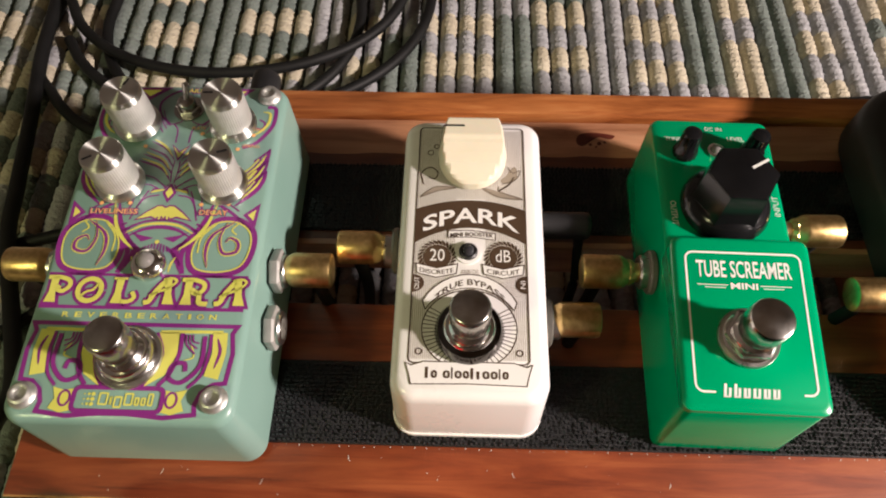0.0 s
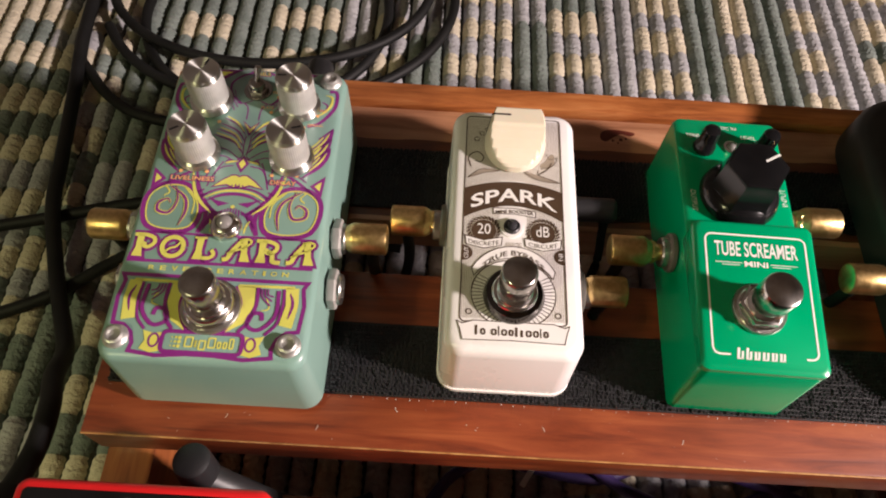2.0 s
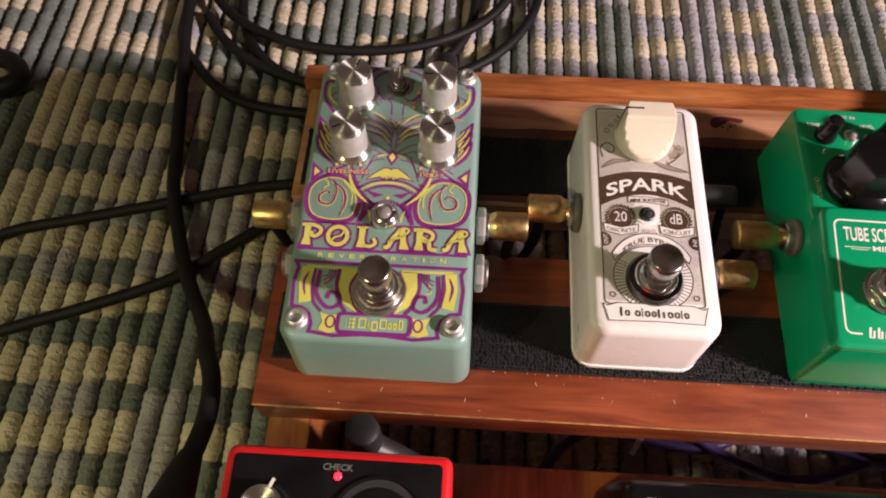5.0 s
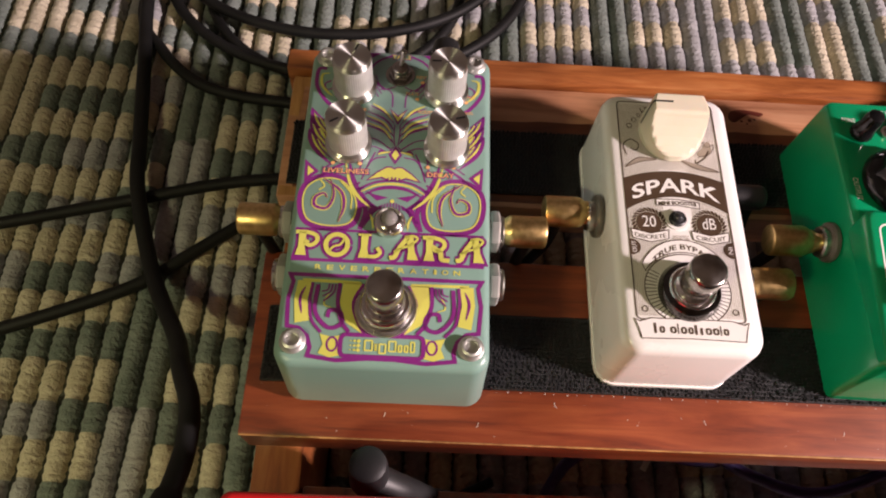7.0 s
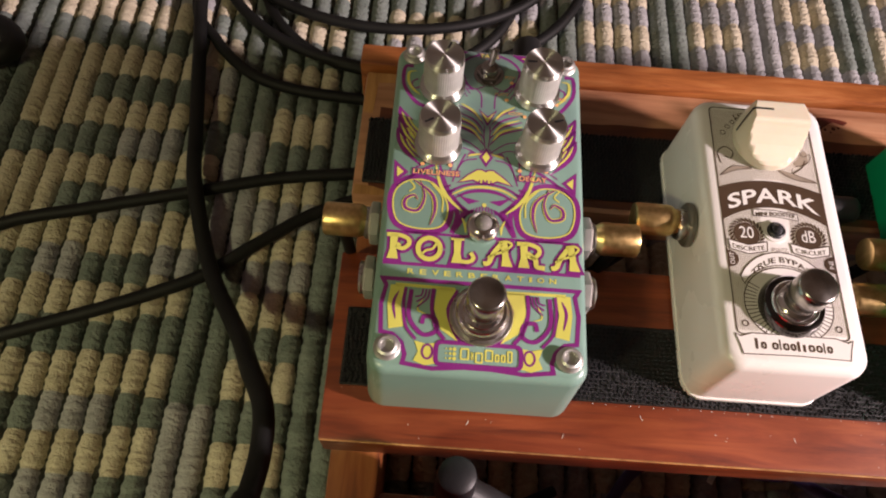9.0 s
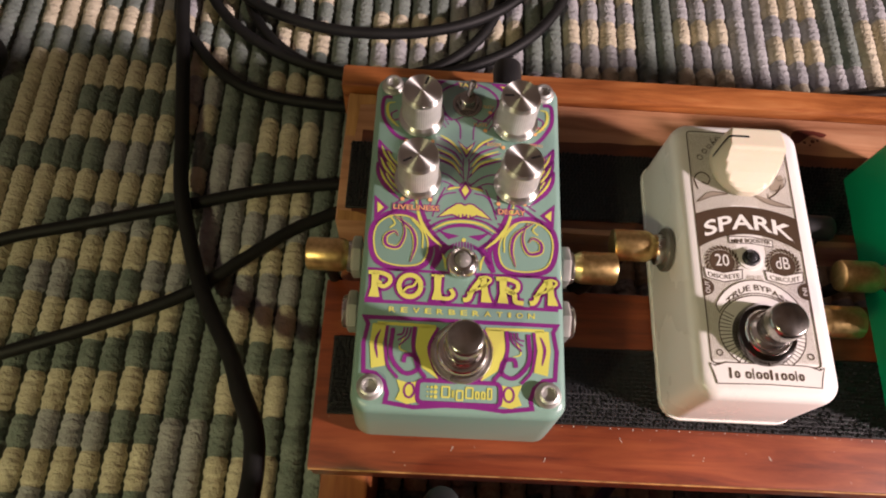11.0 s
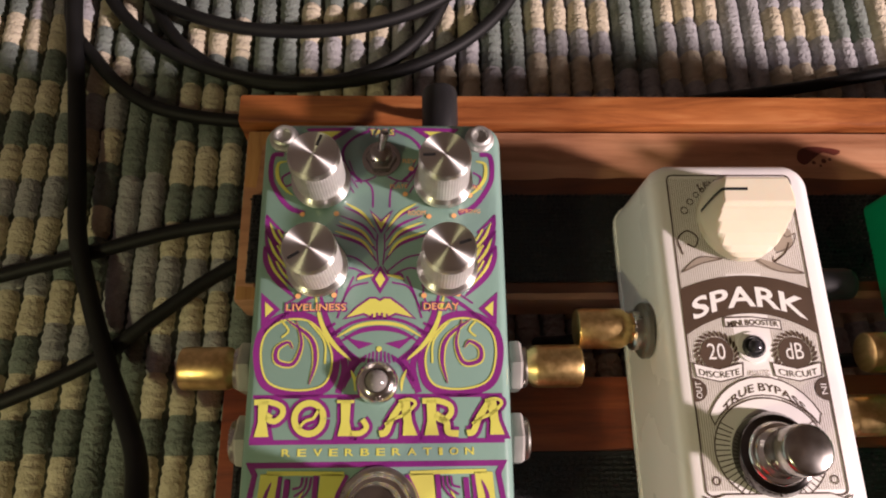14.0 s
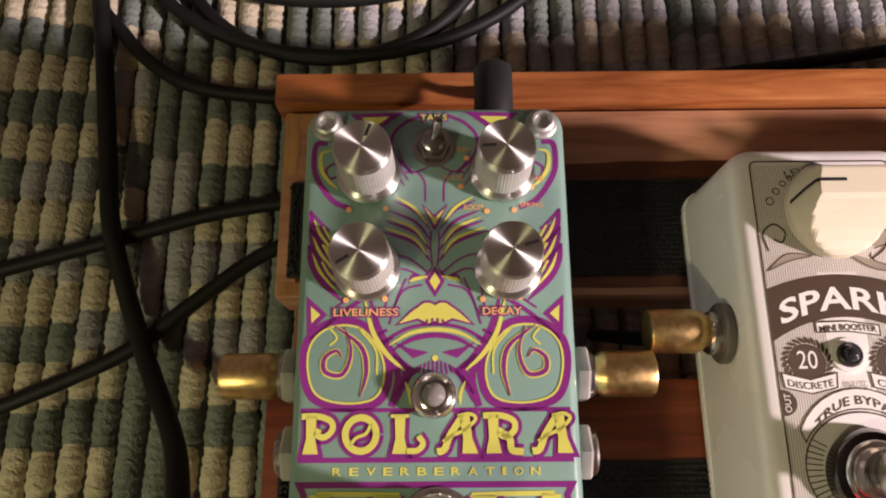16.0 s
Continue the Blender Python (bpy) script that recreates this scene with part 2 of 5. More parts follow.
def shell(x0, x1, y0, y1, levels, r, slope=0.0, n=6):
    """A rounded box: levels of (z, inset); slope lifts the upper levels towards the back."""
    bm = bmesh.new()
    top = levels[-1][0]
    rings = []
    for z, inset in levels:
        k = max(0.0, z / top) if top > 0 else 0.0
        rings.append([(x, y, z + slope * k ** 3 * y) for x, y in rounded(x0 + inset, x1 - inset, y0 + inset, y1 - inset, max(0.0006, r - inset * 0.5), n)])
    loft(bm, rings)
    return bm


def lathe(profile, seg=40, m=None, flute=0, depth=0.0):
    """Turned body from (radius, height) pairs; flute: number of grip ridges."""
    bm = bmesh.new()
    rings = []
    for r, z in profile:
        ring = []
        for k in range(seg):
            a = 2 * math.pi * k / seg
            rr = r * (1 + depth * math.cos(flute * a)) if flute else r
            ring.append((rr * math.cos(a), rr * math.sin(a), z))
        rings.append(ring)
    loft(bm, rings)
    if m is not None:
        bm.transform(m)
    return bm


def hexnut(r, z0, z1, bore=0.0):
    bm = bmesh.new()
    def ring(rr, z):
        return [(rr * math.cos(radians(60 * k)), rr * math.sin(radians(60 * k)), z) for k in range(6)]
    loft(bm, [ring(r * 0.94, z0), ring(r, z0 + 0.15 * (z1 - z0)), ring(r, z1 - 0.2 * (z1 - z0)), ring(r * 0.9, z1)])
    return bm


def tube(points, radius, seg=10, steps=8, radii=None, smooth=True):
    line = spline(points, steps) if smooth else [Vector(p) for p in points]
    bm, rings = bmesh.new(), []
    side = Vector((0, 0, 1))
    for i, p in enumerate(line):
        d = (line[min(i + 1, len(line) - 1)] - line[max(i - 1, 0)]).normalized()
        u = d.cross(Vector((0.02, 0.03, 1)) if abs(d.z) < 0.95 else Vector((1, 0, 0))).normalized()
        v = d.cross(u)
        f = i / (len(line) - 1)
        r = radius if radii is None else float(np.interp(f, [k / (len(radii) - 1) for k in range(len(radii))], radii))
        rings.append([p + r * (u * math.cos(2 * math.pi * k / seg) + v * math.sin(2 * math.pi * k / seg)) for k in range(seg)])
    loft(bm, rings)
    bmesh.ops.recalc_face_normals(bm, faces=bm.faces)
    return bm


def box(x0, x1, y0, y1, z0, z1, bevel=0.0, seg=2):
    bm = bmesh.new()
    bmesh.ops.create_cube(bm, size=1.0, matrix=Matrix.Translation(((x0 + x1) / 2, (y0 + y1) / 2, (z0 + z1) / 2)) @ Matrix.Diagonal((x1 - x0, y1 - y0, z1 - z0, 1)))
    if bevel:
        bmesh.ops.bevel(bm, geom=bm.edges[:], offset=bevel, segments=seg, profile=0.6, affect="EDGES")
    return bm


MM = 0.001


class Print:
    """Ink on a surface, drawn in millimetres: one mesh of flat strokes and fills a hair above the surface."""

    def __init__(self, surface, lift):
        self.bm, self.surface, self.lift = bmesh.new(), surface, lift

    def put(self, x, y):
        return self.bm.verts.new((x * MM, y * MM, self.surface(x * MM, y * MM) + self.lift))

    def stroke(self, points, width, closed=False, smooth=True, taper=False, steps=7):
        line = spline(points, steps, closed) if smooth else [Vector((*p, 0)) for p in points]
        n, left, right = len(line), [], []
        for i, p in enumerate(line):
            a = line[i - 1] if (i or closed) else p
            b = line[(i + 1) % n] if (i + 1 < n or closed) else p
            d = (b - a).normalized() if (b - a).length else Vector((1, 0, 0))
            if closed and not smooth or (0 < i < n - 1 and not smooth):
                d1, d2 = (p - a).normalized(), (b - p).normalized()
                d = (d1 + d2).normalized()
                k = 1 / max(0.5, d.dot(d1))
            else:
                k = 1.0
            w = width * 0.5 * k
            if taper:
                f = i / (n - 1)
                w *= 0.18 + 0.82 * math.sin(math.pi * min(1.0, max(0.0, f))) ** 0.7
            o = Vector((-d.y, d.x, 0)) * w
            left.append(self.put(*(p + o).xy))
            right.append(self.put(*(p - o).xy))
        for i in range(n if closed else n - 1):
            j = (i + 1) % n
            self.bm.faces.new((left[i], right[i], right[j], left[j]))
        return self

    def fill(self, points, smooth=False, steps=5):
        line = spline(points, steps, True) if smooth else [Vector((*p, 0)) for p in points]
        f = self.bm.faces.new([self.put(*p.xy) for p in line])
        f.normal_update()
        if f.normal.z < 0:
            f.normal_flip()
        bmesh.ops.triangulate(self.bm, faces=[f])
        return self

    def disc(self, x, y, r, ry=None, n=24):
        return self.fill([(x + r * math.cos(2 * math.pi * k / n), y + (ry or r) * math.sin(2 * math.pi * k / n)) for k in range(n)])

    def ring(self, x, y, r, w, ry=None, n=32):
        return self.stroke([(x + r * math.cos(2 * math.pi * k / n), y + (ry or r) * math.sin(2 * math.pi * k / n)) for k in range(n)], w, True, False)

    def both(self, what, points, *rest, **more):
        what(points, *rest, **more)
        what([(-x, y) for x, y in points][::-1], *rest, **more)
        return self

    def done(self, name, mat, parent, label=""):
        for f in self.bm.faces:
            f.normal_update()
            if f.normal.z < 0:
                f.normal_flip()
        return tagged(part(name, self.bm, mat, parent, label, smooth=False), kind="stuff")


def lettering(name, words, mat, parent, surface, lift, x, y, width, height, bold=0.0, turn=0.0, bend=None, label="", grow=0.0):
    """Words in the built-in font, fitted into width x height mm about (x, y) and laid on a surface; bend shifts y by x."""
    cu = bpy.data.curves.new(name, "FONT")
    cu.body, cu.size, cu.align_x, cu.offset, cu.resolution_u = words, 1.0, "CENTER", bold, 3
    tmp = bpy.data.objects.new(name, cu)
    scene.collection.objects.link(tmp)
    me = bpy.data.meshes.new_from_object(tmp.evaluated_get(bpy.context.evaluated_depsgraph_get()))
    bpy.data.objects.remove(tmp)
    bpy.data.curves.remove(cu)
    bm = bmesh.new()
    bm.from_mesh(me)
    bpy.data.meshes.remove(me)
    xs, ys = [v.co.x for v in bm.verts], [v.co.y for v in bm.verts]
    cx, cy, w, h = (min(xs) + max(xs)) / 2, (min(ys) + max(ys)) / 2, max(xs) - min(xs), max(ys) - min(ys)
    c, s = math.cos(radians(turn)), math.sin(radians(turn))
    for v in bm.verts:
        u, t = (v.co.x - cx) / w * (width + 2 * grow), (v.co.y - cy) / h * (height + 2 * grow)
        if bend:
            t += bend(u)
        px, py = (x + c * u - s * t) * MM, (y + s * u + c * t) * MM
        v.co = (px, py, surface(px, py) + lift)
    for f in bm.faces:
        f.normal_update()
        if f.normal.z < 0:
            f.normal_flip()
    return part(name, bm, mat, parent, label, smooth=False)


# ---- room ----
RUG_Z = -0.098
def slab(name, x0, x1, y0, y1, z0, z1, mat, label):
    return tagged(link_mesh(name, box(x0, x1, y0, y1, z0, z1), mat, smooth=False), label, name.split("_")[0], kind="structure")


# unseen surroundings, added for reflections in the metal and kept pale for bounce light
slab("floor", -2.6, 2.6, -2.6, 2.6, RUG_Z - 0.07, RUG_Z - 0.012, FLOOR, "unseen wooden floor under the rug, lightened for bounce light")
slab("ceiling", -2.6, 2.6, -2.6, 2.6, 2.25, 2.35, CEILING, "unseen off-white ceiling added for bounce light")
slab("wall_north", -2.6, 2.6, 2.6, 2.7, RUG_Z - 0.07, 2.35, PLASTER, "unseen beige wall added for bounce light")
slab("wall_south", -2.6, 2.6, -2.7, -2.6, RUG_Z - 0.07, 2.35, PLASTER, "unseen beige wall added for bounce light")
slab("wall_east", 2.6, 2.7, -2.7, 2.7, RUG_Z - 0.07, 2.35, PLASTER, "unseen beige wall added for bounce light")
slab("wall_west", -2.7, -2.6, -2.7, 2.7, RUG_Z - 0.07, 2.35, PLASTER, "unseen beige wall added for bounce light")


# ---- rug: ribs of yarn in woven colour blocks ----
def build_rug():
    rnd = random.Random(7)
    pitch, x0, x1, y0, y1, step = 0.0118, -0.56, 0.56, -0.44, 0.56, 0.0014
    cols = int((x1 - x0) / pitch)
    rows = int((y1 - y0) / step)
    prof = [(-0.5, -0.0058), (-0.45, -0.0024), (-0.34, 0.0008), (-0.14, 0.0026), (0.14, 0.0026), (0.34, 0.0008), (0.45, -0.0024)]
    np_ = len(prof)
    verts, faces, mats = [], [], []
    # colour plan: pairs of plain ribs between bands of chequered ones
    plan, c, checked, shift = [], 0, False, 0.0
    while c < cols:
        left = c * pitch + x0 < -0.04
        # mostly dark yarn on the left: the board's shade is put into the rib colours
        ground = (2, 2, 2, 2, 1) if left else (1, 1, 1, 1, 1, 2)
        wide = 3 if checked else 2
        if checked and rnd.random() < 0.3:
            wide, shift = rnd.choice((2, 4, 5)), shift + 0.019
        long_cream = checked and rnd.random() < 0.22
        marks, y, k = [], y0 - 0.04 + shift % 0.038, 0
        while y < y1:
            if not checked:
                marks.append((y, rnd.choice(ground)))
                y += rnd.choice((0.038, 0.057, 0.076))
            else:
                marks.append((y, 0 if k else rnd.choice(ground)))
                y += (0.060 if long_cream else 0.0195 + rnd.uniform(-0.002, 0.003)) if k else 0.0175 + rnd.uniform(-0.002, 0.002)
                k = 1 - k
        for _ in range(wide):
            plan.append([(m + rnd.uniform(-0.0016, 0.0016), kind) for m, kind in marks])
        c += wide
        checked = True if c * pitch + x0 < -0.09 and rnd.random() < 0.75 else not checked
        shift += 0.0 if not checked else rnd.choice((0.0, 0.0, 0.012)) if c * pitch + x0 > -0.04 else rnd.choice((0.0, 0.012, 0.019))
    for col in range(cols):
        marks, ph = plan[col], rnd.uniform(0, 6)
        starts = np.array([m for m, _ in marks])
        wav = rnd.uniform(0.0002, 0.0007)
        base = len(verts)
        for row in range(rows + 1):
            y = y0 + row * step
            i = max(0, int(np.searchsorted(starts, y)) - 1)
            near = min(abs(y - starts).min() / 0.004, 1.0)
            swell = 0.74 + 0.26 * near ** 0.6 + 0.085 * math.sin(y * 1450 + ph + 1.5 * math.sin(y * 210 + ph)) + 0.05 * math.sin(y * 370 + 3 * ph) + rnd.uniform(-0.03, 0.03)
            xc = x0 + (col + 0.5) * pitch + wav * math.sin(y * 22 + ph) + 0.004 * math.sin(y * 5.0 + 0.6) * max(0.0, -col / cols + 0.6)
            for u, z in prof:
                verts.append((xc + u * pitch * (0.985 if abs(u) > 0.47 else min(1.06, swell)), y, RUG_Z + (z * swell if z > 0 else z) + 0.0011 * math.sin(y * 9 + col * 0.15)))
        for row in range(rows):
            y = y0 + (row + 0.5) * step
            i = max(0, int(np.searchsorted(starts, y)) - 1)
            kind = marks[i][1]
            for k in range(np_ - 1):
                a = base + row * np_ + k
                faces.append((a, a + 1, a + 1 + np_, a + np_))
                mats.append(kind)
        if col < cols - 1:
            for row in range(rows):
                a = base + row * np_ + np_ - 1
                b = base + (rows + 1) * np_ + row * np_
                faces.append((a, b, b + np_, a + np_))
                mats.append(3)
    me = bpy.data.meshes.new("rug")
    me.from_pydata(verts, [], faces)
    for m in (YARN_CREAM, YARN_GREY, YARN_DARK_SHADED, YARN_SEAM):
        me.materials.append(m)
    me.polygons.foreach_set("material_index", mats)
    me.polygons.foreach_set("use_smooth", [True] * len(faces))
    ob = new("rug", me)
    tagged(ob, "ribbed woven rug with cream and slate-grey blocks", "rug", kind="structure")


build_rug()

# ---- pedalboard ----
board = thing("pedalboard", (0, 0, RUG_Z), "home-made pedalboard of red-brown stained wooden slats", "pedalboard")


def plank(name, x0, x1, y0, y1, z0, z1, mat, label="", bevel=0.0012):
    ob = part(name, box(x0, x1, y0, y1, z0, z1, bevel), mat, board, label)
    ob.matrix_basis = Matrix.Translation((0, 0, -RUG_Z))
    return ob


XL, XR = -0.048, 0.46
plank("front_slat", XL - 0.0005, XR, -0.0735, -0.0050, -0.0195, 0.0, STAINWOOD, "red-brown stained slat with a worn front edge")
plank("rear_slat", XL, XR, 0.0190, 0.0787, -0.0195, 0.0, REARWOOD, "paler stained rear slat")
plank("rear_strip", XL - 0.003, XR, 0.0804, 0.0912, -0.0195, 0.0030, STRIPWOOD, "orange-brown strip behind the rear slat")
plank("side_or_blocking_panel", XL + 0.002, -0.0285, -0.26, 0.089, RUG_Z, -0.0198, SIDEWOOD, "brown side panel")
plank("side_or_blocking_panel", XR - 0.02, XR - 0.002, -0.26, 0.089, RUG_Z, -0.0198, SIDEWOOD)
# added inner panel, hidden from view: keeps the warm lamp from under the board
plank("side_or_blocking_panel", 0.285, 0.303, -0.08, 0.089, RUG_Z, -0.0198, SIDEWOOD)
plank("lower_slat", -0.0275, XR - 0.021, -0.106, -0.0865, -0.036, -0.0200, SIDEWOOD, "lower slat in front")
plank("lower_slat", -0.0275, XR - 0.021, -0.235, -0.122, -0.036, -0.0200, SIDEWOOD)


def coat(x0, x1, y0, y1):
    """Dark stain brushed round the tape, with an uneven edge."""
    rnd = random.Random(int(abs(y0) * 1e5))
    p = Print(lambda x, y: 0.0, 0.00010)
    n = 70
    up = [(x0 + (x1 - x0) * k / n, y1 + rnd.uniform(-0.5, 0.5)) for k in range(n + 1)]
    dn = [(x1 - (x1 - x0) * k / n, y0 + rnd.uniform(-0.3, 0.3)) for k in range(n + 1)]
    p.fill(up + dn)
    p.done("stain_coat", COAT, board, "darker stain brushed along the slat").matrix_basis = Matrix.Translation((0, 0, -RUG_Z))


coat(-40.6, 450, 53.5, 61.0)
raw = Print(lambda x, y: 0.0, 0.00016)
raw.fill([(-47.4, 78.4), (-47.4, 58.0), (-43.6, 57.6), (-43.0, 66.0), (-42.6, 73.2), (-36.0, 73.8), (-26.0, 73.2), (-12.0, 74.0), (-12.0, 78.4)])
raw.fill([(-47.2, 24.0), (-47.2, 19.6), (-35.0, 19.6), (-34.8, 21.8), (-40.0, 23.4)])
raw.done("bare_patch", RAWWOOD, board, "pale bare wood at the slat's end").matrix_basis = Matrix.Translation((0, 0, -RUG_Z))
coat(-42.0, 450, 21.4, 26.0)


plank("worn_edge", XL, XR, -0.0738, -0.0732, -0.0006, 0.0002, RAWWOOD, "edge worn to pale wood", 0.0002)


def hook_tape(x0, x1, y0, y1, z, name="hook_tape"):
    base = tagged(new(name), "black hook-and-loop tape stuck along the slat", "hook tape", "hook tapes on the slats")
    base.location = (0, 0, z)
    part("backing", box(x0, x1, y0, y1, 0.0, 0.0012, 0.0003, 1), VELCRO, base)
    rnd, verts, faces = random.Random(3), [], []
    nx, ny = int((x1 - x0) / 0.0015), int((y1 - y0) / 0.0015)
    for i in range(nx):
        for j in range(ny):
            x, y = x0 + (i + 0.5 + 0.25 * (j % 2)) * 0.0015 + rnd.uniform(-2, 2) * 1e-4, y0 + (j + 0.5) * 0.0015 + rnd.uniform(-2, 2) * 1e-4
            h, w, lean = 0.0024 + rnd.uniform(-3, 3) * 1e-4, 0.00032, rnd.uniform(-4, 4) * 1e-4
            a = len(verts)
            verts += [(x - w, y - w, 0.0012), (x + w, y - w, 0.0012), (x + w, y + w, 0.0012), (x - w, y + w, 0.0012)]
            verts += [(x - w * 1.3 + lean, y - w, h), (x + w * 1.3 + lean, y - w, h), (x + w * 1.3 + lean, y + w, h), (x - w * 1.3 + lean, y + w, h)]
            faces += [(a, a + 1, a + 5, a + 4), (a + 1, a + 2, a + 6, a + 5), (a + 2, a + 3, a + 7, a + 6), (a + 3, a, a + 4, a + 7), (a + 4, a + 5, a + 6, a + 7)]
    me = bpy.data.meshes.new("pile")
    me.from_pydata(verts, [], faces)
    me.materials.append(HOOK)
    ob = new("pile", me)
    ob.parent = base
    tagged(ob, kind="stuff")


hook_tape(-0.0435, XR - 0.01, -0.0550, -0.0270, 0.0)
hook_tape(-0.0445, XR - 0.01, 0.0247, 0.0548, 0.0)
hook_tape(-0.0260, XR - 0.03, -0.205, -0.135, -0.0200)
TAPE = 0.0012


# ---- small hardware shared by the pedals ----
def screw(parent, x, y, z, r=0.0042):
    ob = part("screw", lathe([(r, 0.0), (r, 0.0006), (r * 0.82, 0.0013), (r * 0.78, 0.0024), (r * 0.62, 0.0028), (r * 0.50, 0.0027), (r * 0.44, 0.0016), (0.0002, 0.0015)], 28), SCREWSTEEL, parent, "steel socket screw with a washer", Matrix.Translation((x, y, z)))
    return ob


def footswitch(parent, x, y, z, cap_r=0.0056, cap_z=(0.0105, 0.0185), washer=0.0094, tilt=(0, 0), round_nut=False):
    m = pose(x, y, z, tilt[0], tilt[1], 0)
    sw = part("footswitch", lathe([(washer, 0.0), (washer, 0.0007), (washer * 0.97, 0.0011), (0.0058, 0.0012)], 40), STEEL, parent, "chrome stomp switch", m)
    part("washer", lathe([(washer * 0.86, 0.0011), (washer * 0.87, 0.0018), (washer * 0.82, 0.0023), (0.0056, 0.0024)], 40), CHROME, sw)
    part("nut", lathe([(0.0076, 0.0022), (0.0078, 0.0030), (0.0076, 0.0046), (0.0070, 0.0052), (0.0056, 0.0053)], 40) if round_nut else hexnut(0.0077, 0.0022, 0.0050), CHROME, sw)
    part("thread", lathe([(0.0058, 0.0048), (0.0060, 0.0050), (0.0055, 0.0051), (0.0060, 0.0056), (0.0055, 0.0061), (0.0060, 0.0066), (0.0054, 0.0074), (0.0046, 0.0076)], 32), CHROME, sw)
    z0, z1 = cap_z
    part("button", lathe([(0.0042, 0.007), (0.0042, z0 - 0.0026), (cap_r * 0.94, z0 - 0.0024), (cap_r, z0 - 0.0018), (cap_r, z1 - 0.0012), (cap_r * 0.95, z1 - 0.0004), (cap_r * 0.84, z1), (0.0004, z1 + 0.0001)], 40), BUTTON, sw, "domed chrome button")
    return sw


def alu_knob(parent, x, y, z, angle, h=0.0172):
    r = 0.0066
    kn = part("knob", lathe([(r * 1.16, 0.0006), (r * 1.19, 0.0012), (r * 1.16, 0.0030), (r * 1.02, 0.0036), (r * 0.99, 0.0038)], 48), TURNED, parent, "turned aluminium knob with a knurled grip", Matrix.Translation((x, y, z)))
    part("grip", lathe([(r, 0.0036), (r * 1.01, 0.0042), (r * 1.0, h - 0.0024), (r * 0.985, h - 0.0020)], 216, flute=54, depth=0.006), KNURL, kn)
    part("cap", lathe([(r * 0.985, h - 0.0021), (r * 1.0, h - 0.0016), (r * 0.985, h - 0.0008), (r * 0.93, h), (0.00005, h + 0.00005)], 64), TURNED, kn, "bright turned top")
    p = Print(lambda a, b: h, 0.00014)
    p.stroke([(0, 2.4), (0, 5.5)], 0.7, smooth=False)
    part("pointer", p.bm, BLACK, kn, "black pointer line", pose(0, 0, 0, 0, 0, angle), False)
    return kn


def jack_nut(parent, side, x, y, z, r=0.0072, dark=False):
    m = Matrix.Translation((x, y, z)) @ Matrix.Rotation(radians(90 * side), 4, "Y")
    jk = part("jack", lathe([(0.0052, 0.0), (0.0055, 0.0044), (0.0050, 0.0050), (0.0036, 0.0051), (0.0034, 0.0012), (0.0003, 0.0011)], 30), STEEL, parent, "jack socket", m)
    if dark:
        part("nut", lathe([(r, 0.0002), (r, 0.0016), (r * 0.93, 0.0022), (r * 0.6, 0.0024)], 40), SMOKENUT, jk, "smoky grey ring nut")
    else:
        part("nut", hexnut(r, 0.0002, 0.0034), NUT, jk, "translucent nylon nut")
    return jk


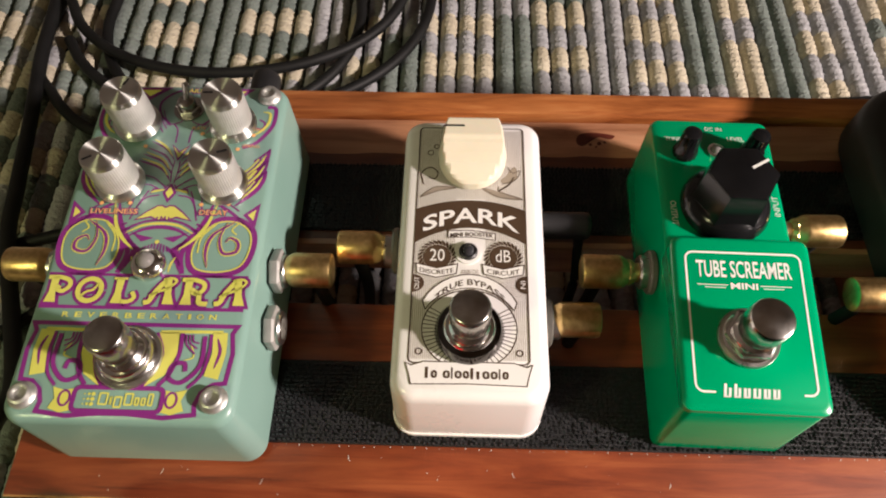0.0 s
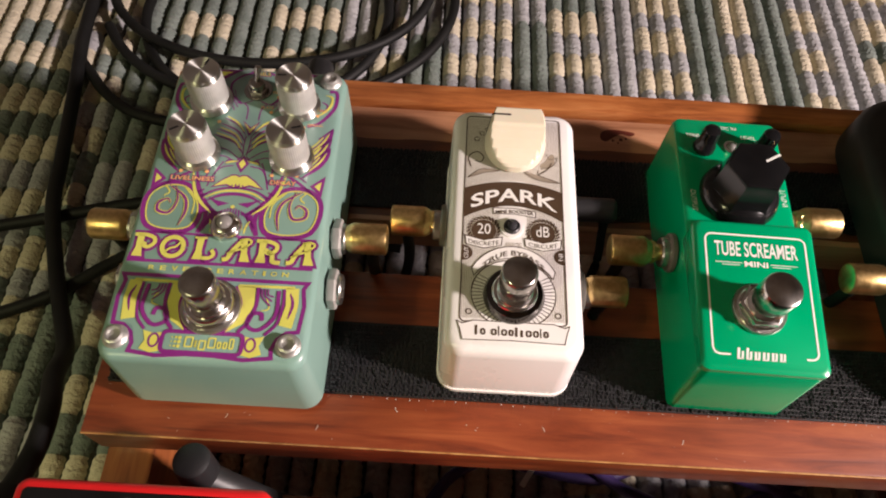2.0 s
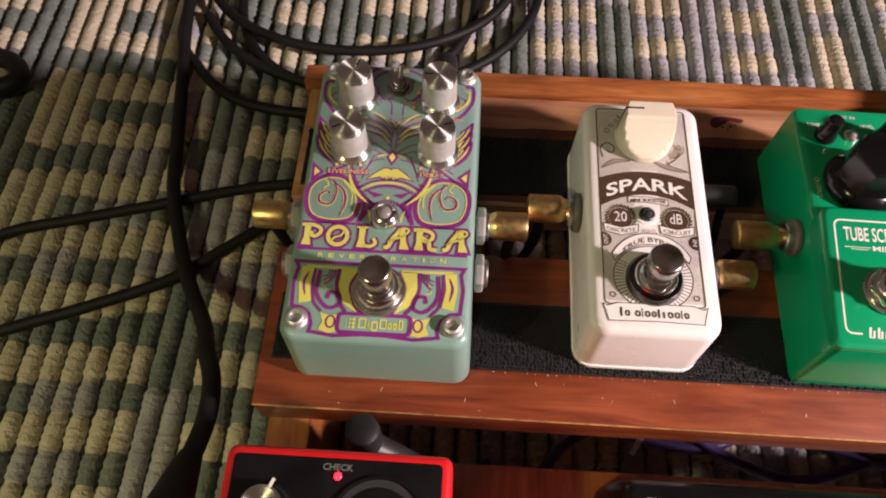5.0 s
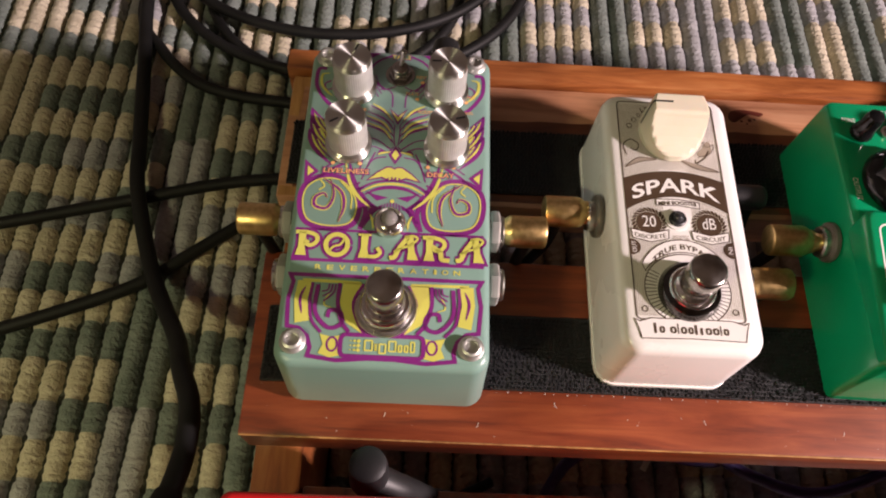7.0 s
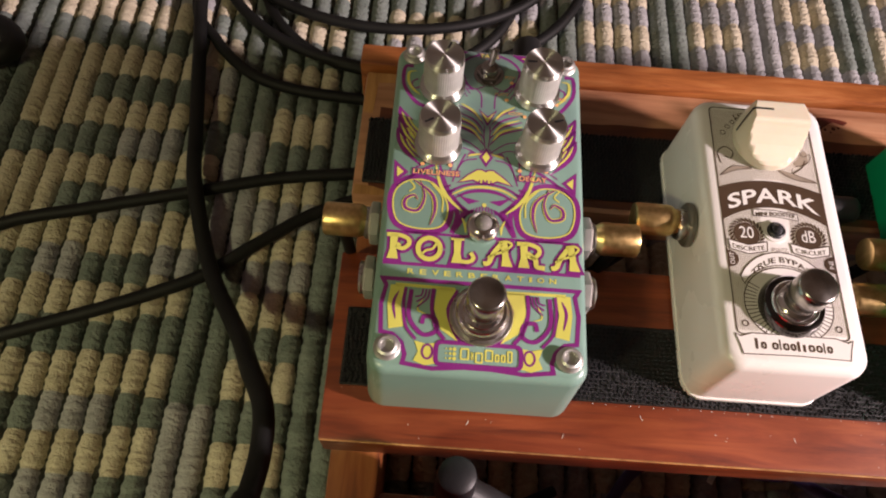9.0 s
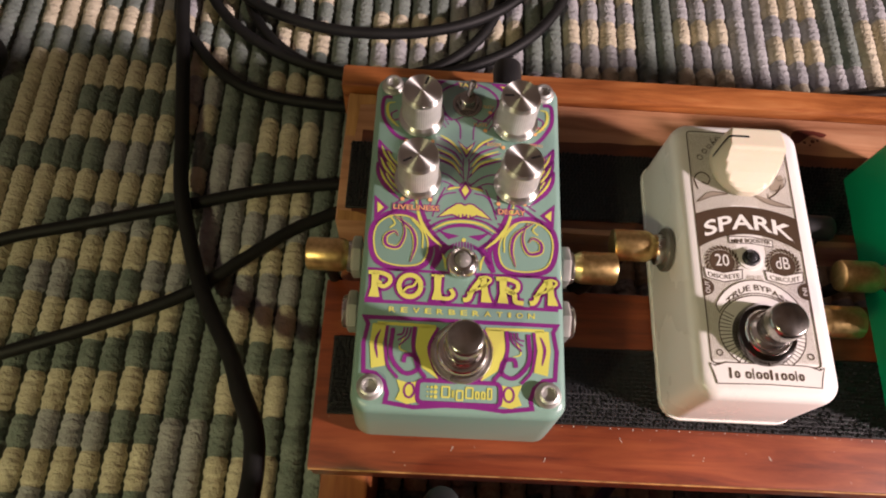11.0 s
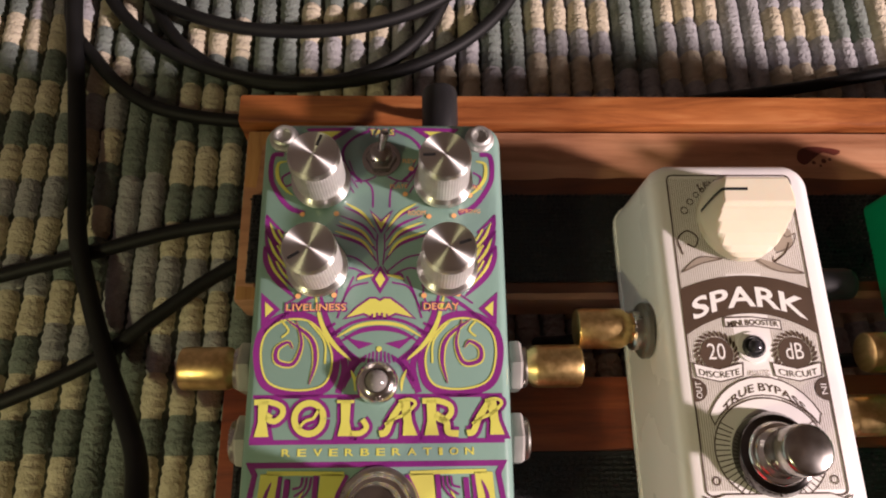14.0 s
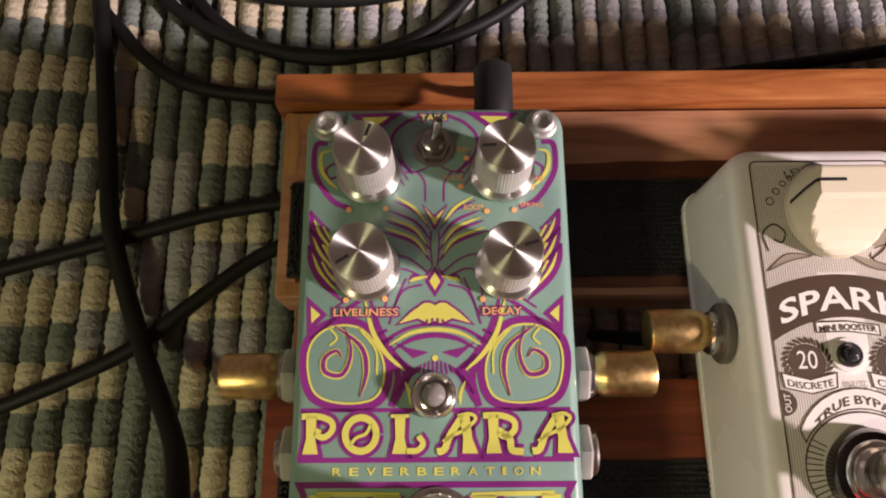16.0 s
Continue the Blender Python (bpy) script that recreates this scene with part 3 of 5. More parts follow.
# ---- teal reverb pedal ----
def reverb_pedal():
    ped = thing("effects_pedal", (0, 0, TAPE), "teal reverb pedal with purple and yellow ornament and four metal knobs", "effects pedal", "pedals on the upper tier")
    slope = 0.013
    def top(x, y):
        return 0.0395 + slope * y
    part("base_plate", shell(-0.0328, 0.0328, -0.0600, 0.0590, [(0.0, 0.0008), (0.0004, 0.0), (0.0016, 0.0)], 0.005), BLACK, ped)
    part("housing", shell(-0.0336, 0.0336, -0.0618, 0.0602, [(0.0016, 0.0003), (0.0020, 0.0), (0.0362, 0.0011), (0.0378, 0.0015), (0.0389, 0.0022), (0.0395, 0.0034)], 0.0062, slope, 8), TEAL, ped, "teal painted die-cast housing")
    for x, y in ((-1, -1), (1, -1), (-1, 1), (1, 1)):
        screw(ped, 0.0266 * x, 0.0535 * y, top(0, 0.0535 * y), 0.0040)

    a = Print(top, 0.00008)      # purple
    b = Print(top, 0.00016)      # yellow
    c = Print(top, 0.00024)      # purple over yellow
    two = a.both
    # upper corners and sides
    two(a.fill, [(7.6, 57.2), (21.2, 56.8), (15.0, 51.4), (12.4, 53.6)])
    b.both(b.fill, [(11.2, 56.0), (18.4, 55.8), (15.2, 53.0), (13.4, 54.4)])
    two(a.stroke, [(3.5, 56.2), (7.8, 54.0), (10.6, 50.2), (9.6, 45.2), (5.6, 41.0)], 0.8)
    for k in range(3):
        two(a.stroke, [(9.0 + k, 47.2 - k), (7.6 + k, 43.6 - k), (5.4 + k, 40.4 - k * 1.4)], 0.35)
    two(a.stroke, [(26.6, 48.9), (29.4, 48.3), (29.6, 42.0), (27.4, 37.2), (24.2, 33.4), (20.4, 31.8)], 1.3)
    b.both(b.stroke, [(25.4, 46.9), (27.9, 46.0), (27.8, 42.0), (25.8, 38.8), (23.6, 36.9)], 1.0, taper=True)
    two(a.stroke, [(24.6, 43.6), (26.6, 42.0), (25.8, 39.6), (23.6, 40.2)], 0.6)
    for d, k in ((0.0, 1.0), (-4.4, 0.6), (-8.7, 1.0)):
        two(a.stroke, [(30.1, 31.4 + d), (29.2, 27.0 + d), (26.7, 22.6 + d), (21.6, 17.6 + d)], 1.7 * k, taper=True)
        two(a.stroke, [(30.1, 31.2 + d), (27.6, 28.4 + d), (25.3, 26.2 + d)], 0.7)
        two(a.stroke, [(27.6, 27.4 + d), (25.6, 23.8 + d), (22.0, 20.2 + d)], 0.5)
        b.both(b.stroke, [(29.0, 29.0 + d), (27.2, 25.0 + d), (23.4, 20.4 + d)], 0.75, taper=True)
        b.both(b.stroke, [(26.8, 27.2 + d), (24.6, 23.8 + d), (21.4, 20.8 + d)], 0.5)
    for d in (0.0, 1.8, 3.5):
        b.both(b.stroke, [(26.2 - d, 22.8 - d), (22.6 - d, 17.0 - d * 0.6), (17.6 - d, 12.6 - d * 0.4)], 0.7, taper=True)
    two(a.fill, [(30.0, 10.2), (25.0, 5.8), (29.5, 1.4)])
    b.both(b.fill, [(28.9, 7.8), (26.6, 5.8), (28.6, 3.8)])
    two(a.stroke, [(10.6, 12.2), (16.0, 9.8), (22.0, 6.0), (28.6, 0.0)], 1.0)
    two(a.stroke, [(13.2, 13.6), (18.6, 10.6), (23.6, 7.2)], 0.5)
    # middle ornament: a stem with fern leaves, a lozenge and chevrons
    two(a.stroke, [(4.3, 41.2), (2.5, 38.6), (2.2, 33.4)], 0.45)
    two(a.stroke, [(7.2, 41.0), (4.3, 41.2), (1.6, 42.4)], 0.45)
    two(a.stroke, [(0.9, 26.0), (1.0, 22.0), (0.6, 17.4)], 0.4)
    a.fill([(-3.2, 32.9), (0, 30.0), (3.2, 32.9), (0.2, 26.2), (-0.2, 26.2)])
    b.fill([(-2.5, 31.9), (0, 29.2), (2.5, 31.9), (0, 27.2)])
    for k in range(4):
        y = 18.4 + 2.6 * k
        out = 12.8 - 0.9 * k
        two(a.stroke, [(1.0, y), (4.6, y + 4.6), (out, y + 7.6)], 1.0 - 0.12 * k, taper=True)
        if k != 2:
            b.both(b.stroke, [(1.9, y + 1.6), (5.0, y + 5.6), (out - 0.8, y + 8.4)], 0.75, taper=True)
    two(a.stroke, [(1.6, 15.6), (6.6, 19.4), (12.4, 20.6)], 0.45)
    two(a.stroke, [(2.2, 14.2), (7.2, 16.6), (10.6, 16.0)], 0.45)
    a.fill([(0, 17.4), (2.3, 13.6), (0, 9.8), (-2.3, 13.6)])
    b.fill([(0, 15.8), (1.3, 13.6), (0, 11.4), (-1.3, 13.6)])
    two(a.stroke, [(3.0, 12.8), (7.4, 11.4), (10.2, 6.0)], 0.5)
    bow = [(-8.4, 3.6), (-5.6, 6.2), (-2.6, 8.4), (-1.2, 8.5), (0, 7.8), (1.2, 8.5), (2.6, 8.4), (5.6, 6.2), (8.4, 3.6), (4.0, 4.8), (1.4, 3.6), (0, 4.2), (-1.4, 3.6), (-4.0, 4.8)]
    a.stroke(bow, 1.1, True, False)
    b.fill(bow)
    for k in (-1.8, -0.6, 0.6, 1.8):
        c.stroke([(k, 4.9 - abs(k) * 0.2), (k * 1.1, 3.2)], 0.5, smooth=False)
    two(a.stroke, [(0.6, 17.2), (2.6, 14.6), (5.2, 15.0), (6.2, 13.0)], 0.7, taper=True)
    b.both(b.stroke, [(1.6, 14.8), (4.4, 14.2), (6.0, 13.6)], 0.8, taper=True)
    two(a.stroke, [(6.8, 14.4), (8.8, 9.6), (10.6, 3.4)], 0.5)
    two(a.stroke, [(9.6, 0.4), (11.8, -0.6), (13.2, 0.8), (11.0, 2.2)], 0.7)
    two(a.stroke, [(12.4, 15.4), (11.0, 10.4), (12.6, 5.0)], 0.45)
    two(a.fill, [(4.4, -7.0), (9.0, -3.4), (7.4, -7.6), (8.6, -14.6), (6.4, -10.6)])
    a.stroke([(-11.6, -0.4), (-6.0, 2.6), (0, 3.4), (6.0, 2.6), (11.6, -0.4)], 0.8)
    b.stroke([(-10.6, -1.4), (-5.6, 1.4), (0, 2.2), (5.6, 1.4), (10.6, -1.4)], 1.0, taper=True)
    a.stroke([(-9.8, -2.6), (-5.2, 0.0), (0, 0.9), (5.2, 0.0), (9.8, -2.6)], 1.3, taper=True)
    two(a.stroke, [(15.2, 10.0), (13.0, 2.4), (9.8, -3.0), (5.4, -7.2)], 1.7, taper=True)
    b.both(b.stroke, [(16.4, 9.6), (14.4, 2.0), (11.2, -3.2), (6.9, -7.2)], 1.2, taper=True)
    two(a.fill, [(1.4, -3.0), (6.2, -2.0), (9.4, -0.6), (5.0, -4.4)])
    for k in range(4):
        two(a.stroke, [(0.5 + 0.9 * k, -4.6 - 0.4 * k), (0.5 + 1.1 * k, -8.6 + 0.3 * k)], 0.5, smooth=False)
    b.disc(0, -4.4, 0.7)
    two(a.stroke, [(9.8, -3.6), (8.4, -9.0), (9.8, -15.2)], 1.6)
    two(a.stroke, [(3.6, -6.4), (6.6, -9.4), (8.6, -12.4)], 0.9)
    b.both(b.stroke, [(6.8, -9.6), (5.8, -12.2), (5.6, -14.8)], 0.8, taper=True)
    # side panels with scrolls
    panel = [(16.8, 3.4), (23.9, 4.0), (29.0, 0.2), (30.0, -6.2), (27.6, -13.0), (20.6, -15.3), (13.0, -14.1), (10.6, -8.8), (11.7, -2.7)]
    two(a.stroke, panel, 1.9, True)
    b.both(b.stroke, [(20.2 + (x - 20.2) * 0.9, -5.8 + (y + 5.8) * 0.9) for x, y in panel], 0.5, True)
    for line in ([(20.8, 3.0), (19.2, -2.9), (21.0, -7.9), (24.9, -7.4), (25.2, -4.3), (22.6, -2.6), (21.2, -4.2)], [(23.2, 3.2), (17.0, -1.6), (15.6, -7.1), (16.9, -13.0)]):
        b.both(b.stroke, line, 1.7, taper=True)
        c.both(c.stroke, line, 0.95, taper=True)
    b.both(b.stroke, [(17.6, 2.6), (13.6, -2.4), (13.2, -8.0)], 0.5)
    b.both(b.stroke, [(24.6, 3.0), (22.6, 0.4), (24.2, -1.4)], 0.5)
    # title band
    a.stroke([(-30.2, -15.9), (30.2, -15.9)], 0.9, smooth=False)
    a.stroke([(-30.4, -26.6), (30.4, -26.6)], 1.1, smooth=False)
    # lower panel
    right = [(29.8, -31.8), (28.6, -34.0), (29.6, -40.0), (28.9, -48.7), (25.4, -49.2), (22.6, -51.6), (21.4, -55.0), (21.9, -57.7), (13.4, -58.8), (4.0, -57.9)]
    a.stroke(right + [(-x, y) for x, y in right[::-1]], 1.3, True, False)
    b.both(b.stroke, [(25.8, -33.6), (16.0, -33.7), (7.8, -33.9)], 1.0, smooth=False)
    b.both(b.fill, [(27.2, -33.8), (22.9, -33.6), (23.7, -40.0), (22.5, -46.8), (26.7, -47.7), (27.7, -40.0)])
    c.both(c.stroke, [(24.6, -35.6), (25.9, -39.6), (25.0, -44.6)], 0.9, taper=True)
    c.both(c.stroke, [(22.6, -34.4), (22.9, -40.0), (21.8, -46.4), (18.6, -50.4)], 0.9)
    b.both(b.fill, [(13.2, -33.9), (7.4, -34.0), (10.2, -40.4), (6.2, -50.3), (11.4, -46.9), (13.8, -40.6)])
    c.both(c.stroke, [(7.0, -34.2), (9.6, -40.2), (8.2, -46.0), (5.6, -50.2)], 0.9)
    c.both(c.stroke, [(14.2, -34.2), (14.4, -40.4), (12.8, -46.4), (10.2, -50.0)], 1.2)
    c.both(c.stroke, [(20.9, -35.0), (21.0, -43.6), (16.8, -48.7), (12.9, -47.6), (13.2, -43.9), (16.4, -43.2), (17.1, -45.6)], 1.3)
    for k in range(3):
        c.both(c.stroke, [(15.4 + k, -34.6), (16.0 + k * 0.9, -37.6 + k * 0.5), (18.8 + k * 0.4, -40.4 + k * 1.6)], 0.5)
    b.both(b.stroke, [(16.4, -36.0), (18.6, -41.0), (16.0, -42.4)], 0.5, taper=True)
    b.both(b.fill, [(18.8, -50.8), (15.4, -51.6), (11.6, -50.9), (12.4, -54.4), (12.0, -57.2), (15.4, -58.0), (18.8, -56.8), (17.6, -54.0)])
    for s in (-1, 1):
        c.ring(14.9 * s, -53.9, 1.5, 0.6, 2.1)
    c.stroke(rounded(-12.4, 12.4, -57.4, -50.7, 1.6, 4), 1.3, True, False)
    a.done("artwork", PURPLE, ped, "purple printed ornament")
    b.done("artwork", YELLOW, ped, "yellow printed ornament")
    c.done("artwork", PURPLE, ped)
    mark = Print(top, 0.00016)
    for k in range(3):
        for j in range(3):
            mark.disc(-9.4 + 1.2 * k, -52.6 - 1.4 * j, 0.24 + 0.18 * k, n=8)
    for x0, x1, y0, y1 in ((-5.4, -2.6, -55.7, -52.0), (-2.2, -1.4, -55.7, -53.0), (-1.0, 1.4, -56.4, -53.0), (1.8, 4.4, -55.7, -52.0), (4.7, 6.2, -55.7, -53.2), (6.5, 8.0, -55.7, -53.2), (8.3, 10.0, -55.7, -52.0)):
        mark.stroke(rounded(x0 + 0.3, x1 - 0.3, y0 + 0.3, y1 - 0.3, 0.2, 2), 0.5, True, False)
    mark.done("maker_mark", YELLOW, ped, "maker's mark as plain yellow shapes")
    # title: flared letters with swash bars, yellow over a broad purple edge
    def flared(x, lean=0.0):
        return [(x - 1.2, -16.9), (x + 1.2, -16.9), (x + 1.0 + lean * 0.6, -22.0), (x + 1.75 + lean, -25.3), (x - 1.75 + lean, -25.3), (x - 1.0 + lean * 0.6, -22.0)]
    def bowl(x):
        return ([(x - 2.2, -17.2), (x + 1.6, -17.2), (x + 4.4, -18.3), (x + 4.7, -20.2), (x + 3.0, -21.7), (x + 1.3, -21.1), (x + 1.9, -20.0)], 1.5)
    def letter_a(x):
        return [flared(x + 5.4, 1.3)], [([(x - 0.6, -24.9), (x + 1.0, -24.4), (x + 2.3, -21.4), (x + 4.9, -17.5)], 1.7), ([(x + 0.7, -22.8), (x + 2.4, -21.6), (x + 5.6, -20.2), (x + 8.0, -17.9), (x + 6.6, -16.8), (x + 4.0, -17.3)], 0.85)]
    title = [
        ([flared(-27.6)], [bowl(-27.6)]),
        ([], [([(-16.5 + 3.45 * math.cos(2 * math.pi * k / 16), -21.1 + 3.6 * math.sin(2 * math.pi * k / 16)) for k in range(17)], 1.7), ([(-18.8, -23.4), (-17.4, -21.8), (-15.4, -21.0), (-14.2, -18.9)], 0.8)]),
        ([flared(-7.8)], [([(-9.9, -17.2), (-5.8, -17.2)], 0.8), ([(-6.6, -24.7), (-4.0, -24.6), (-2.7, -23.2), (-3.7, -21.5)], 1.4)]),
        letter_a(1.0),
        ([flared(12.9)], [bowl(12.9), ([(15.0, -21.0), (16.5, -22.4), (16.9, -24.6), (19.4, -25.0)], 1.7)]),
        letter_a(22.0),
    ]
    for fills, lines in title:
        under, over = Print(top, 0.00012), Print(top, 0.00032)
        for p in fills:
            under.stroke(p, 1.9, True, False)
            over.fill(p)
        for p, w in lines:
            under.stroke(p, w + 1.6)
            over.stroke(p, w * 0.9)
        under.done("letter_edge", PURPLE, ped)
        over.done("letter", YELLOW, ped)
    x = -22.6
    for ch in "REVERBERATION":
        w = 0.9 if ch == "I" else 2.1
        lettering("letter", ch, YELLOW, ped, top, 0.00012, x + w / 2, -29.0, w, 1.7, bold=0.02)
        x += w + 1.62
    lettering("lettering", "LIVELINESS", PURPLE, ped, top, 0.00028, -16.0, 6.3, 15.2, 2.0, bold=0.03, grow=0.3)
    lettering("lettering", "LIVELINESS", PEACH, ped, top, 0.00034, -16.0, 6.3, 15.0, 1.8, bold=0.012)
    lettering("lettering", "DECAY", PURPLE, ped, top, 0.00028, 15.6, 6.4, 9.2, 2.0, bold=0.03, grow=0.3)
    lettering("lettering", "DECAY", PEACH, ped, top, 0.00034, 15.6, 6.4, 9.0, 1.8, bold=0.012)
    lettering("lettering", "TAILS", PURPLE, ped, top, 0.00028, -0.2, 55.6, 7.0, 1.9, bold=0.03, grow=0.3)
    lettering("lettering", "TAILS", YELLOW, ped, top, 0.00034, -0.2, 55.6, 6.8, 1.7, bold=0.012)
    lettering("lettering", "PLATE", PEACH, ped, top, 0.00034, 4.6, 39.4, 4.6, 1.2)
    lettering("lettering", "REV", PEACH, ped, top, 0.00034, 7.4, 46.9, 3.6, 1.2)
    lettering("lettering", "HALL", PEACH, ped, top, 0.00034, 25.2, 39.2, 3.6, 1.3)
    lettering("lettering", "SPRING", PEACH, ped, top, 0.00034, 23.4, 32.3, 5.6, 1.2)
    lettering("lettering", "ROOM", PEACH, ped, top, 0.00034, 9.4, 31.8, 4.6, 1.4)
    dots = Print(top, 0.00034)
    for px, py in ((7.9, 44.6), (6.3, 37.2), (19.2, 31.0), (23.6, 36.8), (12.6, 30.8), (-20.7, 31.4), (-11.8, 31.6), (-20.7, 9.2), (-11.6, 9.4), (11.2, 9.2), (19.9, 9.6)):
        dots.disc(px, py, 0.7, n=12)
    dots.done("scale_mark", PEACH, ped)

    alu_knob(ped, -0.0160, 0.0405, top(0, 0.0405), -20)
    alu_knob(ped, 0.0165, 0.0405, top(0, 0.0405), 92)
    alu_knob(ped, -0.0160, 0.0165, top(0, 0.0165), 122)
    alu_knob(ped, 0.0172, 0.0165, top(0, 0.0165), -72)
    # toggle switch
    m = Matrix.Translation((-0.0002, 0.0475, top(0, 0.0475)))
    tg = part("toggle_switch", lathe([(0.0052, 0.0), (0.0052, 0.0006), (0.0030, 0.0007)], 30), SHADEDCHROME, ped, "small metal toggle switch", m)
    part("nut", hexnut(0.0042, 0.0006, 0.0024), SHADEDCHROME, tg)
    part("collar", lathe([(0.0029, 0.0024), (0.0029, 0.0046), (0.0022, 0.0052), (0.0006, 0.0054)], 24), SHADEDCHROME, tg)
    part("lever", lathe([(0.0009, 0.0), (0.0010, 0.003), (0.0013, 0.0060), (0.0011, 0.0068), (0.0003, 0.0071)], 18), SHADEDCHROME, tg, "", pose(0, 0, 0.004, -24, 12, 0))
    # lamp
    m = Matrix.Translation((-0.0003, -0.0128, top(0, -0.0128)))
    led = part("indicator_lamp", lathe([(0.0051, 0.0), (0.0053, 0.0008), (0.0052, 0.0019), (0.0046, 0.0032), (0.0036, 0.0041), (0.0029, 0.0043), (0.0026, 0.0026)], 40), CHROME, ped, "unlit lamp in a dark chrome bezel", m)
    part("lens", lathe([(0.0027, 0.0024), (0.0027, 0.0042), (0.0022, 0.0053), (0.0010, 0.0060), (0.0001, 0.0061)], 28), LENS, led, "smoked clear lens")
    footswitch(ped, 0.0004, -0.0418, top(0, -0.0418), 0.0055, (0.0112, 0.0182), 0.0096, round_nut=True)
    for s in (-1, 1):
        jack_nut(ped, s, 0.0334 * s, -0.0068, 0.0262)
        jack_nut(ped, s, 0.0335 * s, -0.0250, 0.0225)
    return ped


reverb_pedal()


# ---- white booster pedal ----
def booster_pedal():
    ped = thing("effects_pedal", (0.0966, -0.0004, TAPE), "white mini booster pedal with brown line art and a cream knob", "effects pedal", "pedals on the upper tier")
    H = 0.0354
    def top(x, y):
        return H
    part("base_plate", shell(-0.0238, 0.0240, -0.0516, 0.0505, [(0.0, 0.0008), (0.0005, 0.0), (0.0022, 0.0), (0.0025, 0.0006)], 0.0072), WHITE, ped, "white base lip")
    part("housing", shell(-0.0236, 0.0243, -0.0514, 0.0505, [(0.0025, 0.0006), (0.0028, 0.0003), (0.0313, 0.0009), (0.0335, 0.0014), (0.0348, 0.0024), (H, 0.0040)], 0.0072, 0, 8), WHITE, ped, "glossy white housing")
    h = Print(top, 0.00008)
    for k in range(58):
        x = -16.9 + k * 0.593
        if abs(x) < 4.6:
            h.stroke([(x, 43.0), (x, 15.2)], 0.16, smooth=False)
        else:
            h.stroke([(x, 43.0), (x, -39.8)], 0.16, smooth=False)
    h.done("line_shading", HATCH, ped, "fine printed line shading")
    a = Print(top, 0.00016)
    a.stroke(rounded(-17.5, 17.5, -41.0, 44.0, 1.6, 4), 0.4, True, False)
    arch = [(-17.3 + 34.6 * k / 16, 11.0 + 3.6 * (1 - ((k - 8) / 8) ** 2)) for k in range(17)]
    low = [(17.3 - 34.6 * k / 16, -1.4 + 5.6 * (1 - ((k - 8) / 8) ** 2)) for k in range(17)]
    a.fill(arch + low)
    for s in (-1, 1):
        a.disc(10.2 * s, -6.4, 4.3)
        for k in range(22):
            t = radians(-60 + 300 * k / 21)
            x, y = 10.2 * s + 5.2 * math.cos(t), -6.4 + 5.2 * math.sin(t)
            d = (math.cos(t + 0.8), math.sin(t + 0.8))
            a.stroke([(x - d[0] * 1.1, y - d[1] * 1.1), (x, y), (x + d[0] * 1.1, y + d[1] * 1.1)], 0.75, taper=True, steps=3)
    for s in (-1, 1):
        a.fill([(17.3 * s + 3.4 * math.cos(radians(90 + 180 * k / 12)) * s, -15.6 + 3.0 * math.sin(radians(90 + 180 * k / 12))) for k in range(13)])
        a.ring(14.6 * s, -37.5, 0.9, 0.35)
    # flourishes round the knob
    q = Print(top, 0.00012)
    a.stroke([(-15.6, 20.6), (-16.4, 25.0), (-13.6, 27.4), (-11.0, 25.4), (-12.0, 22.8), (-14.0, 23.6)], 0.45)
    q.stroke([(-16.6, 15.6), (-11.0, 18.8), (-5.0, 19.4)], 1.9, taper=True)
    a.stroke([(-16.6, 15.6), (-11.0, 18.0), (-5.0, 19.4)], 0.25)
    a.stroke([(-16.6, 15.6), (-11.4, 19.7), (-5.0, 19.4)], 0.25)
    q.stroke([(16.8, 15.2), (9.0, 17.0), (3.6, 19.4)], 2.3, taper=True)
    a.stroke([(16.8, 15.2), (9.4, 16.0), (3.6, 19.4)], 0.25)
    a.stroke([(16.8, 15.2), (9.4, 18.2), (9.0, 20.2)], 0.25)
    q.stroke([(9.8, 22.0), (13.0, 23.6), (14.4, 28.0)], 3.4, taper=True)
    a.stroke([(12.0, 28.0), (13.6, 25.6), (16.2, 26.6), (14.6, 23.0), (10.0, 21.0)], 0.25)
    a.stroke([(9.0, 18.4), (12.4, 21.0), (14.0, 24.0)], 0.5)
    q.done("artwork", SHADE, ped, "grey-brown shaded flourishes")
    for k in range(4):
        a.ring(-13.6 + 1.9 * k, 33.4 + 2.9 * k - 0.28 * k * k, 0.95 - 0.12 * k, 0.3, n=16)
    # radiating dial round the switch
    a.ring(0, -30.3, 14.0, 0.35, 12.6, 48)
    for k in range(56):
        t = 2 * math.pi * k / 56
        if math.sin(t) > 0.55:
            continue
        a.stroke([(10.2 * math.cos(t), -30.3 + 9.3 * math.sin(t)), (13.9 * math.cos(t), -30.3 + 12.5 * math.sin(t))], 0.28, smooth=False)
    a.done("artwork", BROWN, ped, "dark brown printed ornament")
    w = Print(top, 0.00012)
    w.disc(0, -30.3, 13.8, 12.4, 40)
    w.done("artwork", WHITE, ped)
    # banners
    bands = Print(top, 0.00022)
    edge = Print(top, 0.00027)
    def banner(points):
        bands.fill(points)
        edge.stroke(points, 0.32, True, False)
    arc = [(15.0 * math.cos(radians(152 - 124 * k / 12)), -30.6 + 13.6 * math.sin(radians(152 - 124 * k / 12))) for k in range(13)]
    arc2 = [(16.0 * math.cos(radians(28 + 124 * k / 12)), -29.8 + 17.4 * math.sin(radians(28 + 124 * k / 12))) for k in range(13)]
    banner(arc + arc2)
